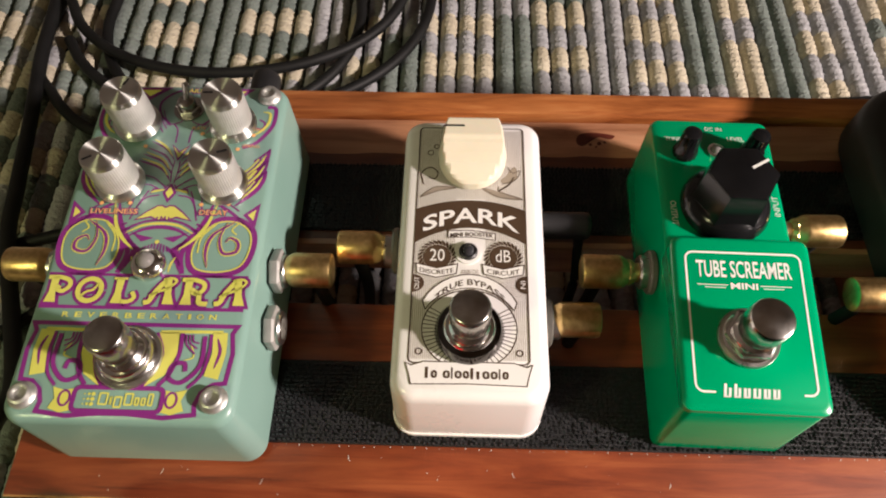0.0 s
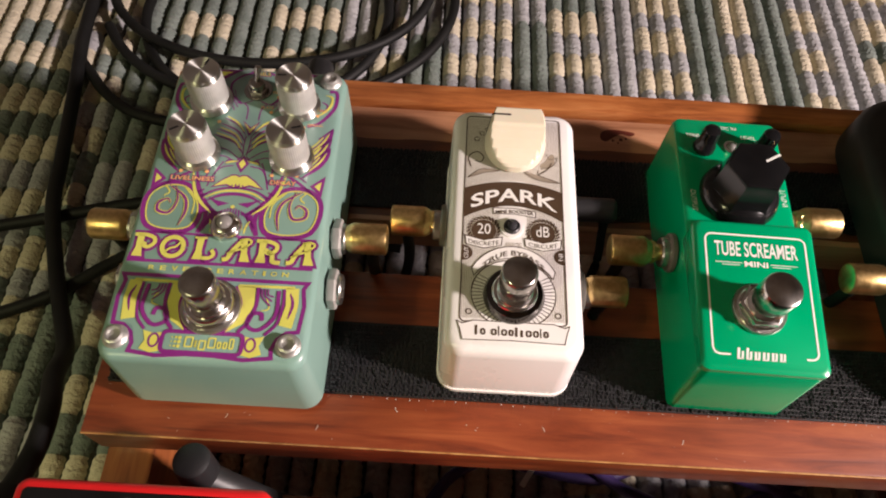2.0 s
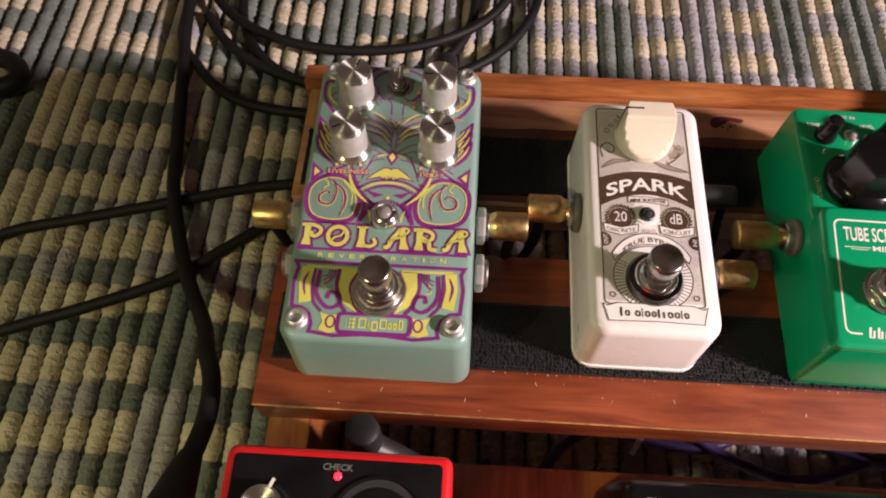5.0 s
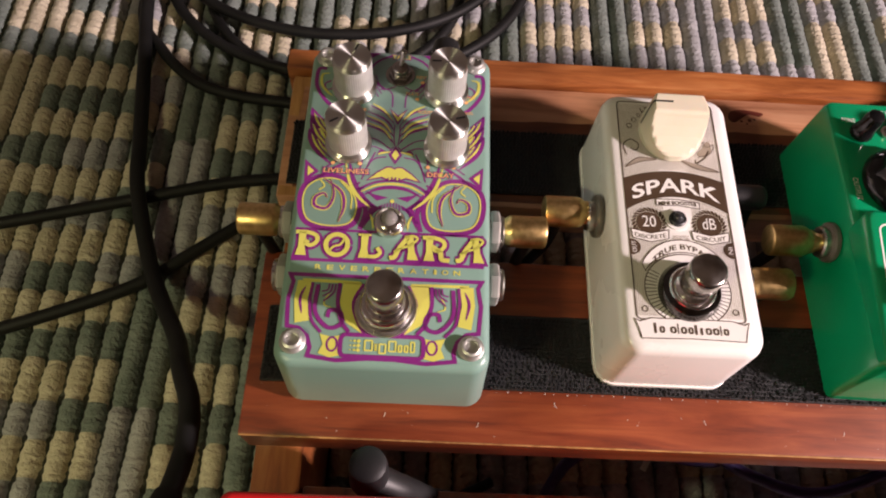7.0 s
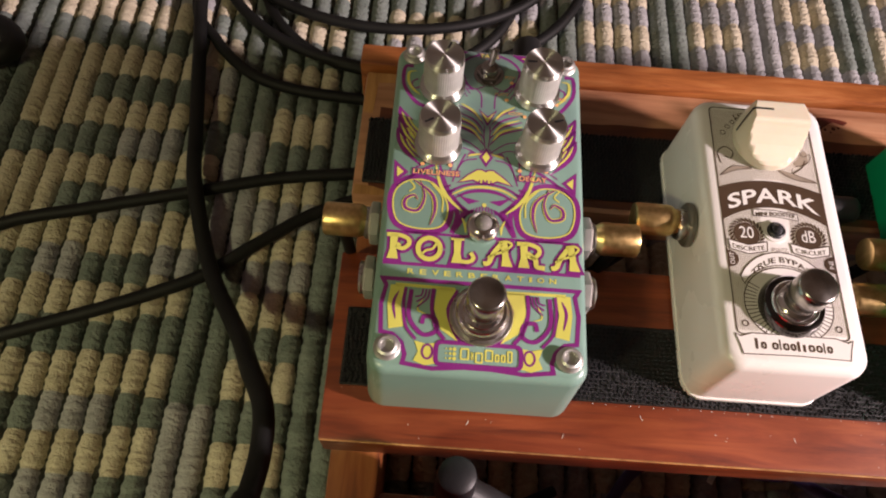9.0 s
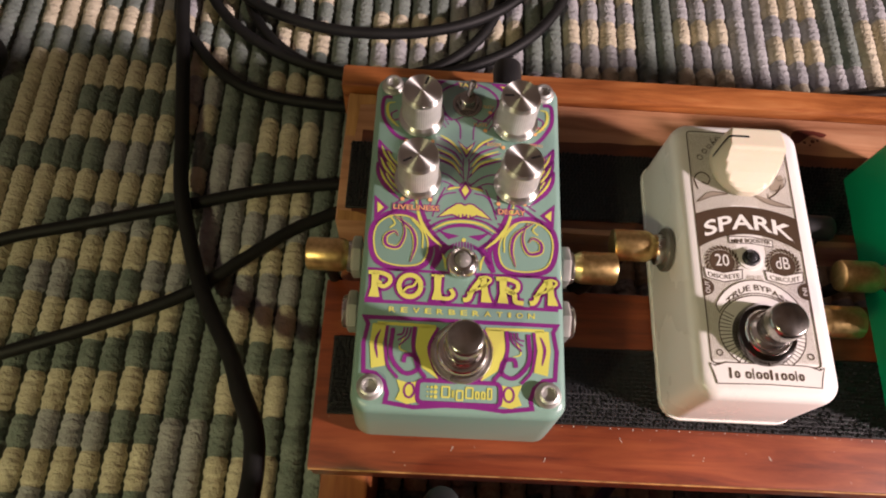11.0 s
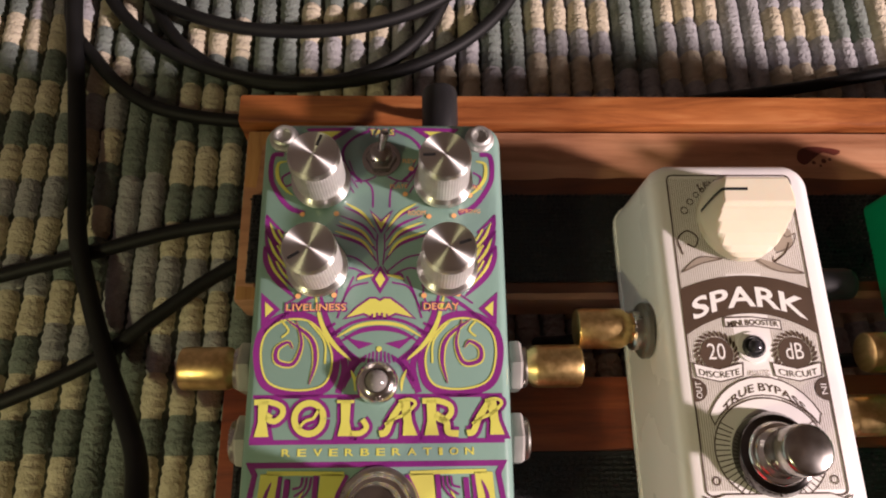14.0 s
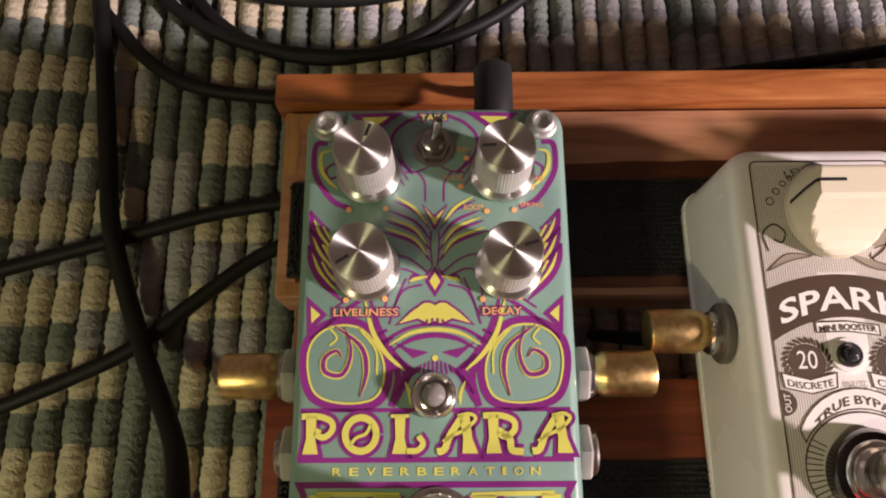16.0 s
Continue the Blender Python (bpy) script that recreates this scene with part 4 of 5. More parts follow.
    for s in (-1, 1):
        banner([(10.2 * s - 6.4, -8.8), (10.2 * s, -10.4), (10.2 * s + 6.4, -8.8), (10.2 * s + 6.0, -12.2), (10.2 * s, -13.6), (10.2 * s - 6.0, -12.2)])
    banner([(-18.2, -41.0), (-16.6, -41.8), (-13.0, -40.6), (13.0, -40.6), (16.6, -41.8), (18.2, -41.0), (17.2, -44.0), (16.4, -47.4), (0, -47.0), (-16.4, -47.4), (-17.2, -44.0)])
    banner([(-7.0, 3.0), (0.4, 3.2), (7.8, 2.2), (7.8, -0.2), (0.4, 0.8), (-7.0, 0.6)])
    bands.done("banner", WHITE, ped, "white printed ribbons")
    edge.done("banner_edge", BROWN, ped)
    lettering("title", "SPARK", WHITE, ped, top, 0.00026, 0.2, 4.9, 30.5, 5.6, bold=0.022, bend=lambda u: 3.9 * (1 - (u / 15.5) ** 2))
    lettering("lettering", "MINI BOOSTER", BROWN, ped, top, 0.00032, 0.4, 1.6, 13.4, 1.5, bold=0.02, bend=lambda u: -0.012 * u * u + 0.2)
    lettering("lettering", "20", WHITE, ped, top, 0.00026, -10.2, -5.8, 4.6, 4.2, bold=0.0)
    lettering("lettering", "dB", WHITE, ped, top, 0.00026, 10.2, -5.8, 4.6, 4.2, bold=0.0)
    lettering("lettering", "DISCRETE", BROWN, ped, top, 0.00032, -10.2, -11.2, 10.4, 1.6, bend=lambda u: 0.03 * u * u - 0.6)
    lettering("lettering", "CIRCUIT", BROWN, ped, top, 0.00032, 10.2, -11.2, 10.0, 1.6, bend=lambda u: 0.03 * u * u - 0.6)
    lettering("lettering", "ANALOG", HATCH, ped, top, 0.00020, 0, -11.6, 5.6, 1.8)
    lettering("lettering", "TRUE BYPASS", BROWN, ped, top, 0.00032, 0, -17.9, 21.0, 2.0, bold=0.01, bend=lambda u: 2.9 - 0.052 * u * u)
    lettering("lettering", "OUT", WHITE, ped, top, 0.00026, -16.1, -15.6, 4.2, 1.5, turn=90)
    lettering("lettering", "IN", WHITE, ped, top, 0.00026, 16.1, -15.6, 2.6, 1.5, turn=-90)
    lettering("lettering", "LEVEL", BROWN, ped, top, 0.00026, -4.6, 41.4, 9.0, 2.0, turn=14)
    mark = Print(top, 0.00032)
    x = -12.4
    for wd, hi in ((1.3, 3.4), (1.7, 2.3), (0.0, 0.0), (1.9, 2.3), (0.6, 3.4), (1.9, 2.3), (1.7, 2.3), (1.3, 3.2), (1.3, 2.3), (1.9, 2.3), (1.9, 2.3), (0.6, 3.2), (1.7, 2.3)):
        if wd > 1.5:
            mark.stroke(rounded(x + 0.3, x + wd - 0.3, -45.2, -45.8 + hi, 0.5, 3), 0.6, True, False)
        elif wd:
            mark.fill([(x, -45.6), (x + wd * 0.6, -45.6), (x + wd * 0.6, -45.6 + hi), (x, -45.6 + hi)])
        x += wd + 0.42 if wd else 1.3
    mark.done("maker_mark", BROWN, ped, "maker's mark as plain brown shapes")
    for ink in ped.children:
        if ink.name.split(".")[0] not in ("base_plate", "housing"):
            ink.location.y += 0.0014
    # cream knob: round skirt rising to a broad bar with a scooped front
    kn = part("knob", lathe([(0.0106, 0.0003), (0.0110, 0.0008), (0.0110, 0.0014), (0.0104, 0.0016), (0.0003, 0.0017)], 48), CREAM, ped, "cream plastic bar knob", Matrix.Translation((0.0003, 0.0318, H)))
    bm = bmesh.new()
    rings = []
    for z, r, front, back in ((0.0010, 0.0111, -0.0121, 0.0112), (0.0036, 0.0112, -0.0119, 0.0110), (0.0046, 0.0110, -0.0108, 0.0104), (0.0056, 0.0108, -0.0091, 0.0096), (0.0078, 0.0105, -0.0064, 0.0084), (0.0105, 0.0101, -0.0040, 0.0074), (0.0130, 0.0097, -0.0022, 0.0068), (0.0142, 0.0095, -0.0016, 0.0066), (0.0148, 0.0093, -0.0010, 0.0062), (0.0150, 0.0089, -0.0004, 0.0056)):
        ring = []
        for i in range(96):
            t = 2 * math.pi * i / 96
            ring.append((r * math.cos(t), max(front, min(back, 0.0122 * math.sin(t))), z))
        rings.append(ring)
    loft(bm, rings)
    part("grip", bm, CREAM, kn, smooth=False)
    bm = bmesh.new()
    rows = [[bm.verts.new((x, y + s * 0.0004, z)) for s in (-1, 1)] for x, y, z in ((-0.0028, 0.0028, 0.01515), (-0.0089, 0.0028, 0.01515), (-0.0096, 0.0027, 0.0146), (-0.0101, 0.0024, 0.0112), (-0.0106, 0.0018, 0.0080), (-0.0112, 0.0010, 0.0046))]
    for p, q in zip(rows, rows[1:]):
        bm.faces.new((p[0], p[1], q[1], q[0]))
    part("pointer", bm, BLACK, kn, "black pointer line", smooth=False)
    led = part("indicator_lamp", lathe([(0.0040, 0.0), (0.0040, 0.0005), (0.0031, 0.0006)], 36), WHITE, ped, "unlit lamp", Matrix.Translation((-0.0006, -0.0034, H)))
    part("bezel", lathe([(0.0029, 0.0004), (0.0029, 0.0014), (0.0024, 0.0018), (0.0017, 0.0014)], 30), BLACK, led)
    part("lens", lathe([(0.0018, 0.0010), (0.0018, 0.0022), (0.0012, 0.0030), (0.0001, 0.0033)], 24), DARKLENS, led)
    sw = footswitch(ped, 0.0, -0.0300, H, 0.0058, (0.0120, 0.0185), 0.0078, round_nut=True)
    part("collar", lathe([(0.0100, 0.0003), (0.0102, 0.0016), (0.0092, 0.0038), (0.0074, 0.0046), (0.0060, 0.0046)], 48), BLACKCHROME, sw, "black polished dress collar")
    jack_nut(ped, -1, -0.0232, 0.0042, 0.0220, 0.0078, True)
    jack_nut(ped, 1, 0.0238, -0.0200, 0.0215, 0.0078, True)
    return ped


booster_pedal()


# ---- green overdrive pedal ----
def overdrive_pedal():
    cx = 0.1766
    ped = thing("effects_pedal", (cx, 0, TAPE), "green mini overdrive pedal with a large black knob", "effects pedal", "pedals on the upper tier")
    rear = 0.0364
    y0, y1, ys = -0.0536, 0.0505, -0.0010
    def top(x, y):
        return 0.0374 + (y - y0) * 0.132
    bm = bmesh.new()
    def outline(z, inset, ya, yb):
        return [(x, y, z) for x, y in rounded(-0.0204 + inset, 0.0204 - inset, ya + inset, yb - inset, 0.0028, 5)]
    loft(bm, [outline(0.0004, 0.0006, y0, y1), outline(0.0010, 0.0, y0, y1), outline(0.0342, 0.0006, y0, y1), outline(0.0357, 0.0011, y0, y1), outline(rear, 0.0022, y0, y1)])
    part("housing", bm, GREEN, ped, "glossy green die-cast housing")
    bm = bmesh.new()
    rings = []
    for k, inset in ((0.0, 0.0004), (0.5, 0.0001), (0.86, 0.0001), (0.95, 0.0007), (1.0, 0.0017)):
        ring = []
        for x, y in rounded(-0.0203 + inset, 0.0207 - inset, y0 + 0.0008 + inset, ys - inset, 0.0028, 5):
            ring.append((x, y, 0.0325 + k * (top(0, y) - 0.0325)))
        rings.append(ring)
    loft(bm, rings)
    part("front_block", bm, GREEN, ped, "raised sloping front")
    a = Print(top, 0.00010)
    fr = rounded(-16.4, 17.0, -47.6, -6.6, 2.2, 4)
    low = [p for p in fr if not (abs(p[0]) < 12 and p[1] < -47)]
    cut = max(range(len(low)), key=lambda i: (Vector(low[i]) - Vector(low[(i + 1) % len(low)])).length if low[i][1] < -47 else -1)
    run = low[cut + 1:] + low[:cut + 1]
    a.stroke([(13.0, -47.6)] + [p for p in run] + [(-11.0, -47.6)], 0.6, smooth=False)
    for s in (-1, 1):
        a.stroke([(4.6 * s, -16.6), (13.6 * s, -16.6)], 0.22, smooth=False)
        a.stroke([(5.4 * s, -17.4), (11.4 * s, -17.4)], 0.22, smooth=False)
    for x0, x1, hi in ((-9.4, -7.0, 3.6), (-6.6, -4.4, 3.6), (-4.0, -1.8, 2.5), (-1.4, 1.0, 2.5), (1.4, 3.6, 2.5), (4.0, 6.2, 2.5)):
        a.stroke([(x0 + 0.8, -48.8), (x0 + 0.8 + 0.12 * hi, -48.8 + hi)], 0.8, smooth=False)
        a.stroke([(x1 - 0.3, -48.8), (x1 - 0.3 + 0.3, -48.8 + min(hi, 2.5))], 0.7, smooth=False)
        a.stroke([(x0 + 0.4, -48.7), (x1, -48.7)], 0.45, smooth=False)
    a.done("artwork", INKWHITE, ped, "thin white printed frame and maker's mark")
    lettering("title", "TUBE SCREAMER", INKWHITE, ped, top, 0.0001, 0.3, -11.7, 27.6, 5.2, bold=0.014)
    lettering("lettering", "MINI", INKWHITE, ped, top, 0.0001, 0, -16.8, 7.8, 1.9, bold=0.02)
    flat = lambda x, y: rear
    lettering("lettering", "OUTPUT", INKWHITE, ped, flat, 0.0001, -15.6, 11.4, 9.0, 1.9, turn=-90)
    lettering("lettering", "INPUT", INKWHITE, ped, flat, 0.0001, 17.0, 15.2, 7.6, 1.9, turn=90)
    lettering("lettering", "DC IN", INKWHITE, ped, flat, 0.0001, 1.0, 45.6, 5.6, 1.5)
    lettering("lettering", "TONE", INKWHITE, ped, flat, 0.0001, -13.0, 41.0, 5.2, 1.7)
    lettering("lettering", "LEVEL", INKWHITE, ped, flat, 0.0001, 8.0, 41.6, 5.6, 1.7)
    # large knob: wide skirt, faceted grip
    kn = part("knob", lathe([(0.0138, 0.0006), (0.0140, 0.0014), (0.0132, 0.0042), (0.0112, 0.0066), (0.0098, 0.0072)], 56), BLACKGLOSS, ped, "large black faceted knob", Matrix.Translation((0.0002, 0.0142, rear)))
    bm = bmesh.new()
    def ring(r, z, soft):
        out = []
        for i in range(72):
            t = 2 * math.pi * i / 72
            f = math.cos(math.pi / 6) / math.cos((t % (2 * math.pi / 6)) - math.pi / 6)
            out.append((r * (f * (1 - soft) + soft) * math.cos(t), r * (f * (1 - soft) + soft) * math.sin(t), z))
        return out
    loft(bm, [ring(0.0122, 0.0056, 0.15), ring(0.0116, 0.0085, 0.0), ring(0.0108, 0.0180, 0.0), ring(0.0103, 0.0190, 0.05), ring(0.0094, 0.0193, 0.1)])
    part("grip", bm, BLACKGLOSS, kn)
    p = Print(lambda x, y: 0.0193, 0.00015)
    p.stroke([(0, 3.0), (0, 9.2)], 0.9, smooth=False)
    part("pointer", p.bm, INKWHITE, kn, "white pointer line", pose(0, 0, 0, 0, 0, -58), False)
    for x in (-0.0098, 0.0118):
        k2 = part("knob", lathe([(0.0040, 0.0004), (0.0041, 0.0010), (0.0037, 0.0034), (0.0032, 0.0040), (0.0031, 0.0095), (0.0028, 0.0108), (0.0018, 0.0114), (0.0001, 0.0115)], 32, flute=16, depth=0.03), BLACKGLOSS, ped, "small black trim knob", Matrix.Translation((x, 0.0352, rear)))
    led = part("indicator_lamp", lathe([(0.0030, 0.0), (0.0029, 0.0008), (0.0022, 0.0012), (0.0018, 0.0010)], 30), CHROME, ped, "unlit lamp in a chrome bezel", Matrix.Translation((0.0008, 0.0362, rear)))
    part("lens", lathe([(0.0018, 0.0006), (0.0017, 0.0016), (0.0010, 0.0024), (0.0001, 0.0026)], 20), LENS, led)
    footswitch(ped, -0.0006, -0.0322, top(0, -0.0322), 0.0060, (0.0118, 0.0182), 0.0088, (5, 0))
    jack_nut(ped, -1, -0.0203, -0.0030, 0.0225, 0.0072, True)
    jack_nut(ped, 1, 0.0203, 0.0150, 0.0200, 0.0072, True)
    ped.rotation_euler.z = radians(-1.2)
    return ped


overdrive_pedal()


# ---- gold plugs between the pedals ----
def gold_plug(parent, side, x, y, z, long=0.0128, r=0.0056):
    """Barrel whose free end is at x, pointing to the jack on its side (+1: towards +x)."""
    m = Matrix.Translation((x, y, z)) @ Matrix.Rotation(radians(90 * side), 4, "Y")
    bar = part("barrel", lathe([(r * 0.8, 0.0), (r * 0.95, 0.0003), (r, 0.0010), (r, long - 0.0010), (r * 0.96, long), (r * 0.62, long + 0.0030), (r * 0.56, long + 0.0036), (r * 0.56, long + 0.0064)], 44), GOLD, parent, "", m)
    part("collar", lathe([(r * 0.70, long + 0.0018), (r * 0.74, long + 0.0026), (r * 0.62, long + 0.0040), (r * 0.5, long + 0.0042)], 36, flute=12, depth=0.05), GOLD, bar)
    part("tip", lathe([(0.0031, long + 0.0060), (0.0031, long + 0.0110), (0.0004, long + 0.0112)], 20), STEEL, bar)
    return bar


def jack_plug(side, x, y, z, label):
    t = thing("jack_plug", (x, y, z - 0.006), label, "jack plug", "gold jack plugs")
    gold_plug(t, side, 0, 0, 0.006)
    part("lead", tube([(0.005 * side, 0, 0.004), (0.006 * side, 0, -0.004), (0.006 * side, 0.004, -0.03), (0.002 * side, 0.012, -0.07)], 0.0022, 10), RUBBER, t, "black patch lead")
    return t


jack_plug(-1, 0.0528, -0.0068, 0.0285, "brushed gold jack plug in the teal pedal")
jack_plug(1, 0.0530, 0.0042, 0.0245, "brushed gold jack plug in the white pedal")
jack_plug(-1, 0.1376, -0.0200, 0.0240, "brushed gold jack plug in the white pedal")
jack_plug(1, 0.1328, -0.0030, 0.0245, "brushed gold jack plug in the green pedal")
jack_plug(-1, 0.2210, 0.0150, 0.0225, "brushed gold jack plug in the green pedal")
jack_plug(1, 0.2180, -0.0090, 0.0240, "brushed gold jack plug in the large black pedal")
jack_plug(1, -0.0520, -0.0068, 0.0285, "brushed gold jack plug in the teal pedal")


# ---- power plugs ----
def dc_plug(place, turn, long, r, label, lead):
    t = thing("power_plug", place, label, "power plug", "black power plugs")
    part("body", lathe([(r * 0.6, 0.0), (r * 0.9, 0.0006), (r, 0.0016), (r, long - 0.002), (r * 0.94, long - 0.0006), (r * 0.8, long), (0.0003, long + 0.0001)], 36), BLACK, t, "", Matrix.Translation((0, 0, 0)) @ turn)
    part("lead", tube(lead, 0.0018, 10), RUBBER, t)
    return t


dc_plug((0.0165, 0.0600, 0.0200), Matrix.Rotation(radians(-90), 4, "X"), 0.0225, 0.0056, "black round power plug in the teal pedal's rear", [(0, 0.018, 0), (0.0, 0.020, -0.012), (0.004, 0.034, -0.030), (0.010, 0.045, -0.07), (0.03, 0.06, -0.112)])
dc_plug((0.1200, 0.0190, 0.0165), Matrix.Rotation(radians(90), 4, "Y"), 0.0185, 0.0048, "black round power plug beside the white pedal", [(0.015, 0, 0), (0.016, -0.002, -0.012), (0.016, -0.010, -0.03), (0.012, -0.012, -0.07), (0.0, 0.0, -0.108)])


# ---- large black pedal at the far end of the upper tier ----
def volume_pedal():
    ped = thing("volume_pedal", (0.2940, -0.012, TAPE), "large matt black pedal with rounded corners", "foot pedal")
    part("body", shell(-0.0525, 0.06, -0.046, 0.098, [(0.0, 0.001), (0.001, 0.0), (0.0150, 0.0006), (0.0185, 0.0022), (0.0200, 0.0050)], 0.026, 0, 10), BLACK, ped)
    part("treadle", shell(-0.0430, 0.052, -0.039, 0.090, [(0.0200, 0.001), (0.0208, 0.0), (0.0300, 0.0), (0.0325, 0.0014), (0.0335, 0.0040)], 0.024, 0.0, 10), BLACK, ped, "black rubber-topped treadle")


volume_pedal()


# ---- red looper on the lower tier ----
def looper_pedal():
    ox, oy, oz = -0.0055, -0.1608, -0.0176
    ped = thing("looper_pedal", (ox, oy, oz), "red looper pedal with a black panel and a lit red lamp", "looper pedal")
    H = 0.0615
    part("housing", shell(-0.0352, 0.0352, -0.064, 0.0645, [(0.0, 0.001), (0.001, 0.0), (H - 0.0022, 0.0004), (H - 0.0008, 0.0010), (H, 0.0022)], 0.0035), REDPAINT, ped, "red painted housing")
    part("panel", shell(-0.0318, 0.0318, -0.060, 0.0612, [(H - 0.001, 0.0), (H + 0.0003, 0.0), (H + 0.0006, 0.0004)], 0.0015), BLACKGLOSS, ped, "glossy black panel")
    def top(x, y):
        return H + 0.0006
    lettering("lettering", "CHECK", GREYINK, ped, top, 0.0001, 0.2, 58.6, 9.2, 2.0, bold=0.02)
    lettering("lettering", "LOOP", GREYINK, ped, top, 0.0010, 13.6, 42.6, 9.6, 2.6, bold=0.02)
    lettering("lettering", "LEVEL", GREYINK, ped, top, 0.0001, -18.6, 26.4, 11.0, 2.6, bold=0.02)
    part("lamp", lathe([(0.0012, 0.0), (0.0011, 0.0005), (0.0006, 0.0009), (0.0001, 0.0010)], 20), REDLED, ped, "lit red lamp", Matrix.Translation((0.0004, 0.0560, H + 0.0005)))
    r = Print(top, 0.0001)
    r.disc(13.6, 42.2, 13.6, n=48)
    r.done("loop_disc", GREYRING, ped, "dark grey disc under the loop button")
    part("loop_button", lathe([(0.0112, 0.0), (0.0112, 0.0004), (0.0104, 0.0007), (0.0001, 0.0007)], 48), BLACKGLOSS, ped, "glossy black loop button", Matrix.Translation((0.0136, 0.0422, H + 0.0006)))
    part("ring_edge", lathe([(0.0146, 0.0), (0.0145, 0.0008), (0.0140, 0.0008), (0.0138, 0.0)], 48), BLACKGLOSS, ped, "", Matrix.Translation((0.0136, 0.0422, H + 0.0006)))
    kn = part("knob", lathe([(0.0082, 0.0), (0.0084, 0.0010), (0.0078, 0.0030), (0.0064, 0.0046), (0.0062, 0.0110), (0.0058, 0.0118)], 40), BLACKGLOSS, ped, "black knob with a turned metal cap", Matrix.Translation((-0.0186, 0.0448, H + 0.0006)))
    part("cap", lathe([(0.0059, 0.0112), (0.0058, 0.0124), (0.0052, 0.0130), (0.0001, 0.01302)], 48), TURNED, kn, "bright turned metal cap")
    p = Print(lambda x, y: 0.0126, 0.0001)
    p.stroke([(0, 5.2), (0, 8.2)], 1.0, smooth=False)
    part("pointer", p.bm, INKWHITE, kn, "", pose(0, 0, 0, 0, 0, -22), False)
    m = Print(top, 0.0001)
    m.disc(-25.4, 30.4, 0.7, n=10)
    m.disc(-15.0, 30.6, 0.7, n=10)
    m.done("scale_mark", GREYINK, ped)
    # right-angle plug in the rear
    pl = thing("jack_plug", (-0.0030, -0.0925, 0.0), "black right-angle plug in the red looper's rear", "jack plug")
    part("body", lathe([(0.0046, 0.0), (0.0062, 0.0008), (0.0066, 0.0024), (0.0062, 0.0140), (0.0058, 0.0165), (0.0040, 0.0176), (0.0003, 0.0177)], 36), BLACK, pl, "", pose(0, 0.006, 0.000, -8, 0, 0))
    part("boot", tube([(0, 0.006, 0.004), (0.010, 0.004, -0.004), (0.020, 0.004, -0.018)], 0.0045, 14, radii=(0.0058, 0.0050, 0.0032)), BLACK, pl)
    part("lead", tube([(0.018, 0.004, -0.014), (0.026, 0.006, -0.035), (0.030, 0.010, -0.085), (0.05, 0.02, -0.092)], 0.0024, 10), RUBBER, pl)


looper_pedal()


# ---- wide black delay on the lower tier ----
def delay_pedal():
    ox, oy, oz = 0.1700, -0.150, -0.0176
    ped = thing("delay_pedal", (ox, oy, oz), "wide black delay pedal with white lettering and red lamps", "delay pedal")
    H = 0.0380
    part("housing", shell(-0.0870, 0.0905, -0.060, 0.0580, [(0.0, 0.001), (0.001, 0.0), (H - 0.0040, 0.0030), (H - 0.0012, 0.0042), (H, 0.0062)], 0.006), BLACKGLOSS, ped, "glossy black housing")
    def top(x, y):
        return H
    X = lambda x: x - 170
    Y = lambda y: y + 150
    for words, x, y, w in (("TIME", 96.6, -103.0, 6.8), ("NOISE TAPE", 131.6, -103.4, 12.6), ("DEGRADE", 147.4, -100.8, 10.2), ("SHIFTER", 160.6, -104.6, 10.6), ("ANALOG", 124.6, -118.6, 10.0)):
        lettering("lettering", words, DIMMEDINK, ped, top, 0.0001, X(x), Y(y), w, 2.6, bold=0.01)
    lettering("lettering", "TAPE", GREYINK, ped, top, 0.0001, X(126.0), Y(-110.6), 5.6, 2.4)
    part("lamp", lathe([(0.0016, 0.0), (0.0015, 0.0008), (0.0008, 0.0014), (0.0001, 0.0015)], 20), REDLED, ped, "lit red lamp", Matrix.Translation((X(133.0) * MM, Y(-111.4) * MM, H)))
    for x, y in ((138.6, -106.4), (146.0, -104.6), (134.0, -119.0)):
        part("lamp", lathe([(0.0014, 0.0), (0.0013, 0.0006), (0.0006, 0.0011), (0.0001, 0.0012)], 16), REDDIM, ped, "faint red lamp", Matrix.Translation((X(x) * MM, Y(y) * MM, H)))
    def dial(x, y, r, mat, turn, label):
        kn = part("knob", lathe([(r * 1.15, 0.0), (r * 1.15, 0.0012), (r, 0.0030), (r * 0.95, 0.0120), (r * 0.85, 0.0130), (0.0003, 0.0131)], 40), mat, ped, label, Matrix.Translation((X(x) * MM, Y(y) * MM, H)))
        p = Print(lambda a, b: 0.0131, 0.0001)
        p.stroke([(0, r * 380), (0, r * 900)], 0.9, smooth=False)
        part("pointer", p.bm, INKWHITE, kn, "", pose(0, 0, 0, 0, 0, turn), False)
    dial(103.5, -116.0, 0.0108, BLACKGLOSS, 49, "glossy black knob with a white pointer")
    dial(153.0, -118.4, 0.0078, GREYRING, -70, "dark grey knob")


delay_pedal()

# ---- cables ----
Z = RUG_Z + 0.0062


def cable(points, radius, label, name="cable", mat=RUBBER, radii=None, group="black cables on the rug"):
    return tagged(link_mesh(name, tube([(x * MM, y * MM, z) for x, y, z in points], radius, 12, 10, radii), mat), label, "cable", group)


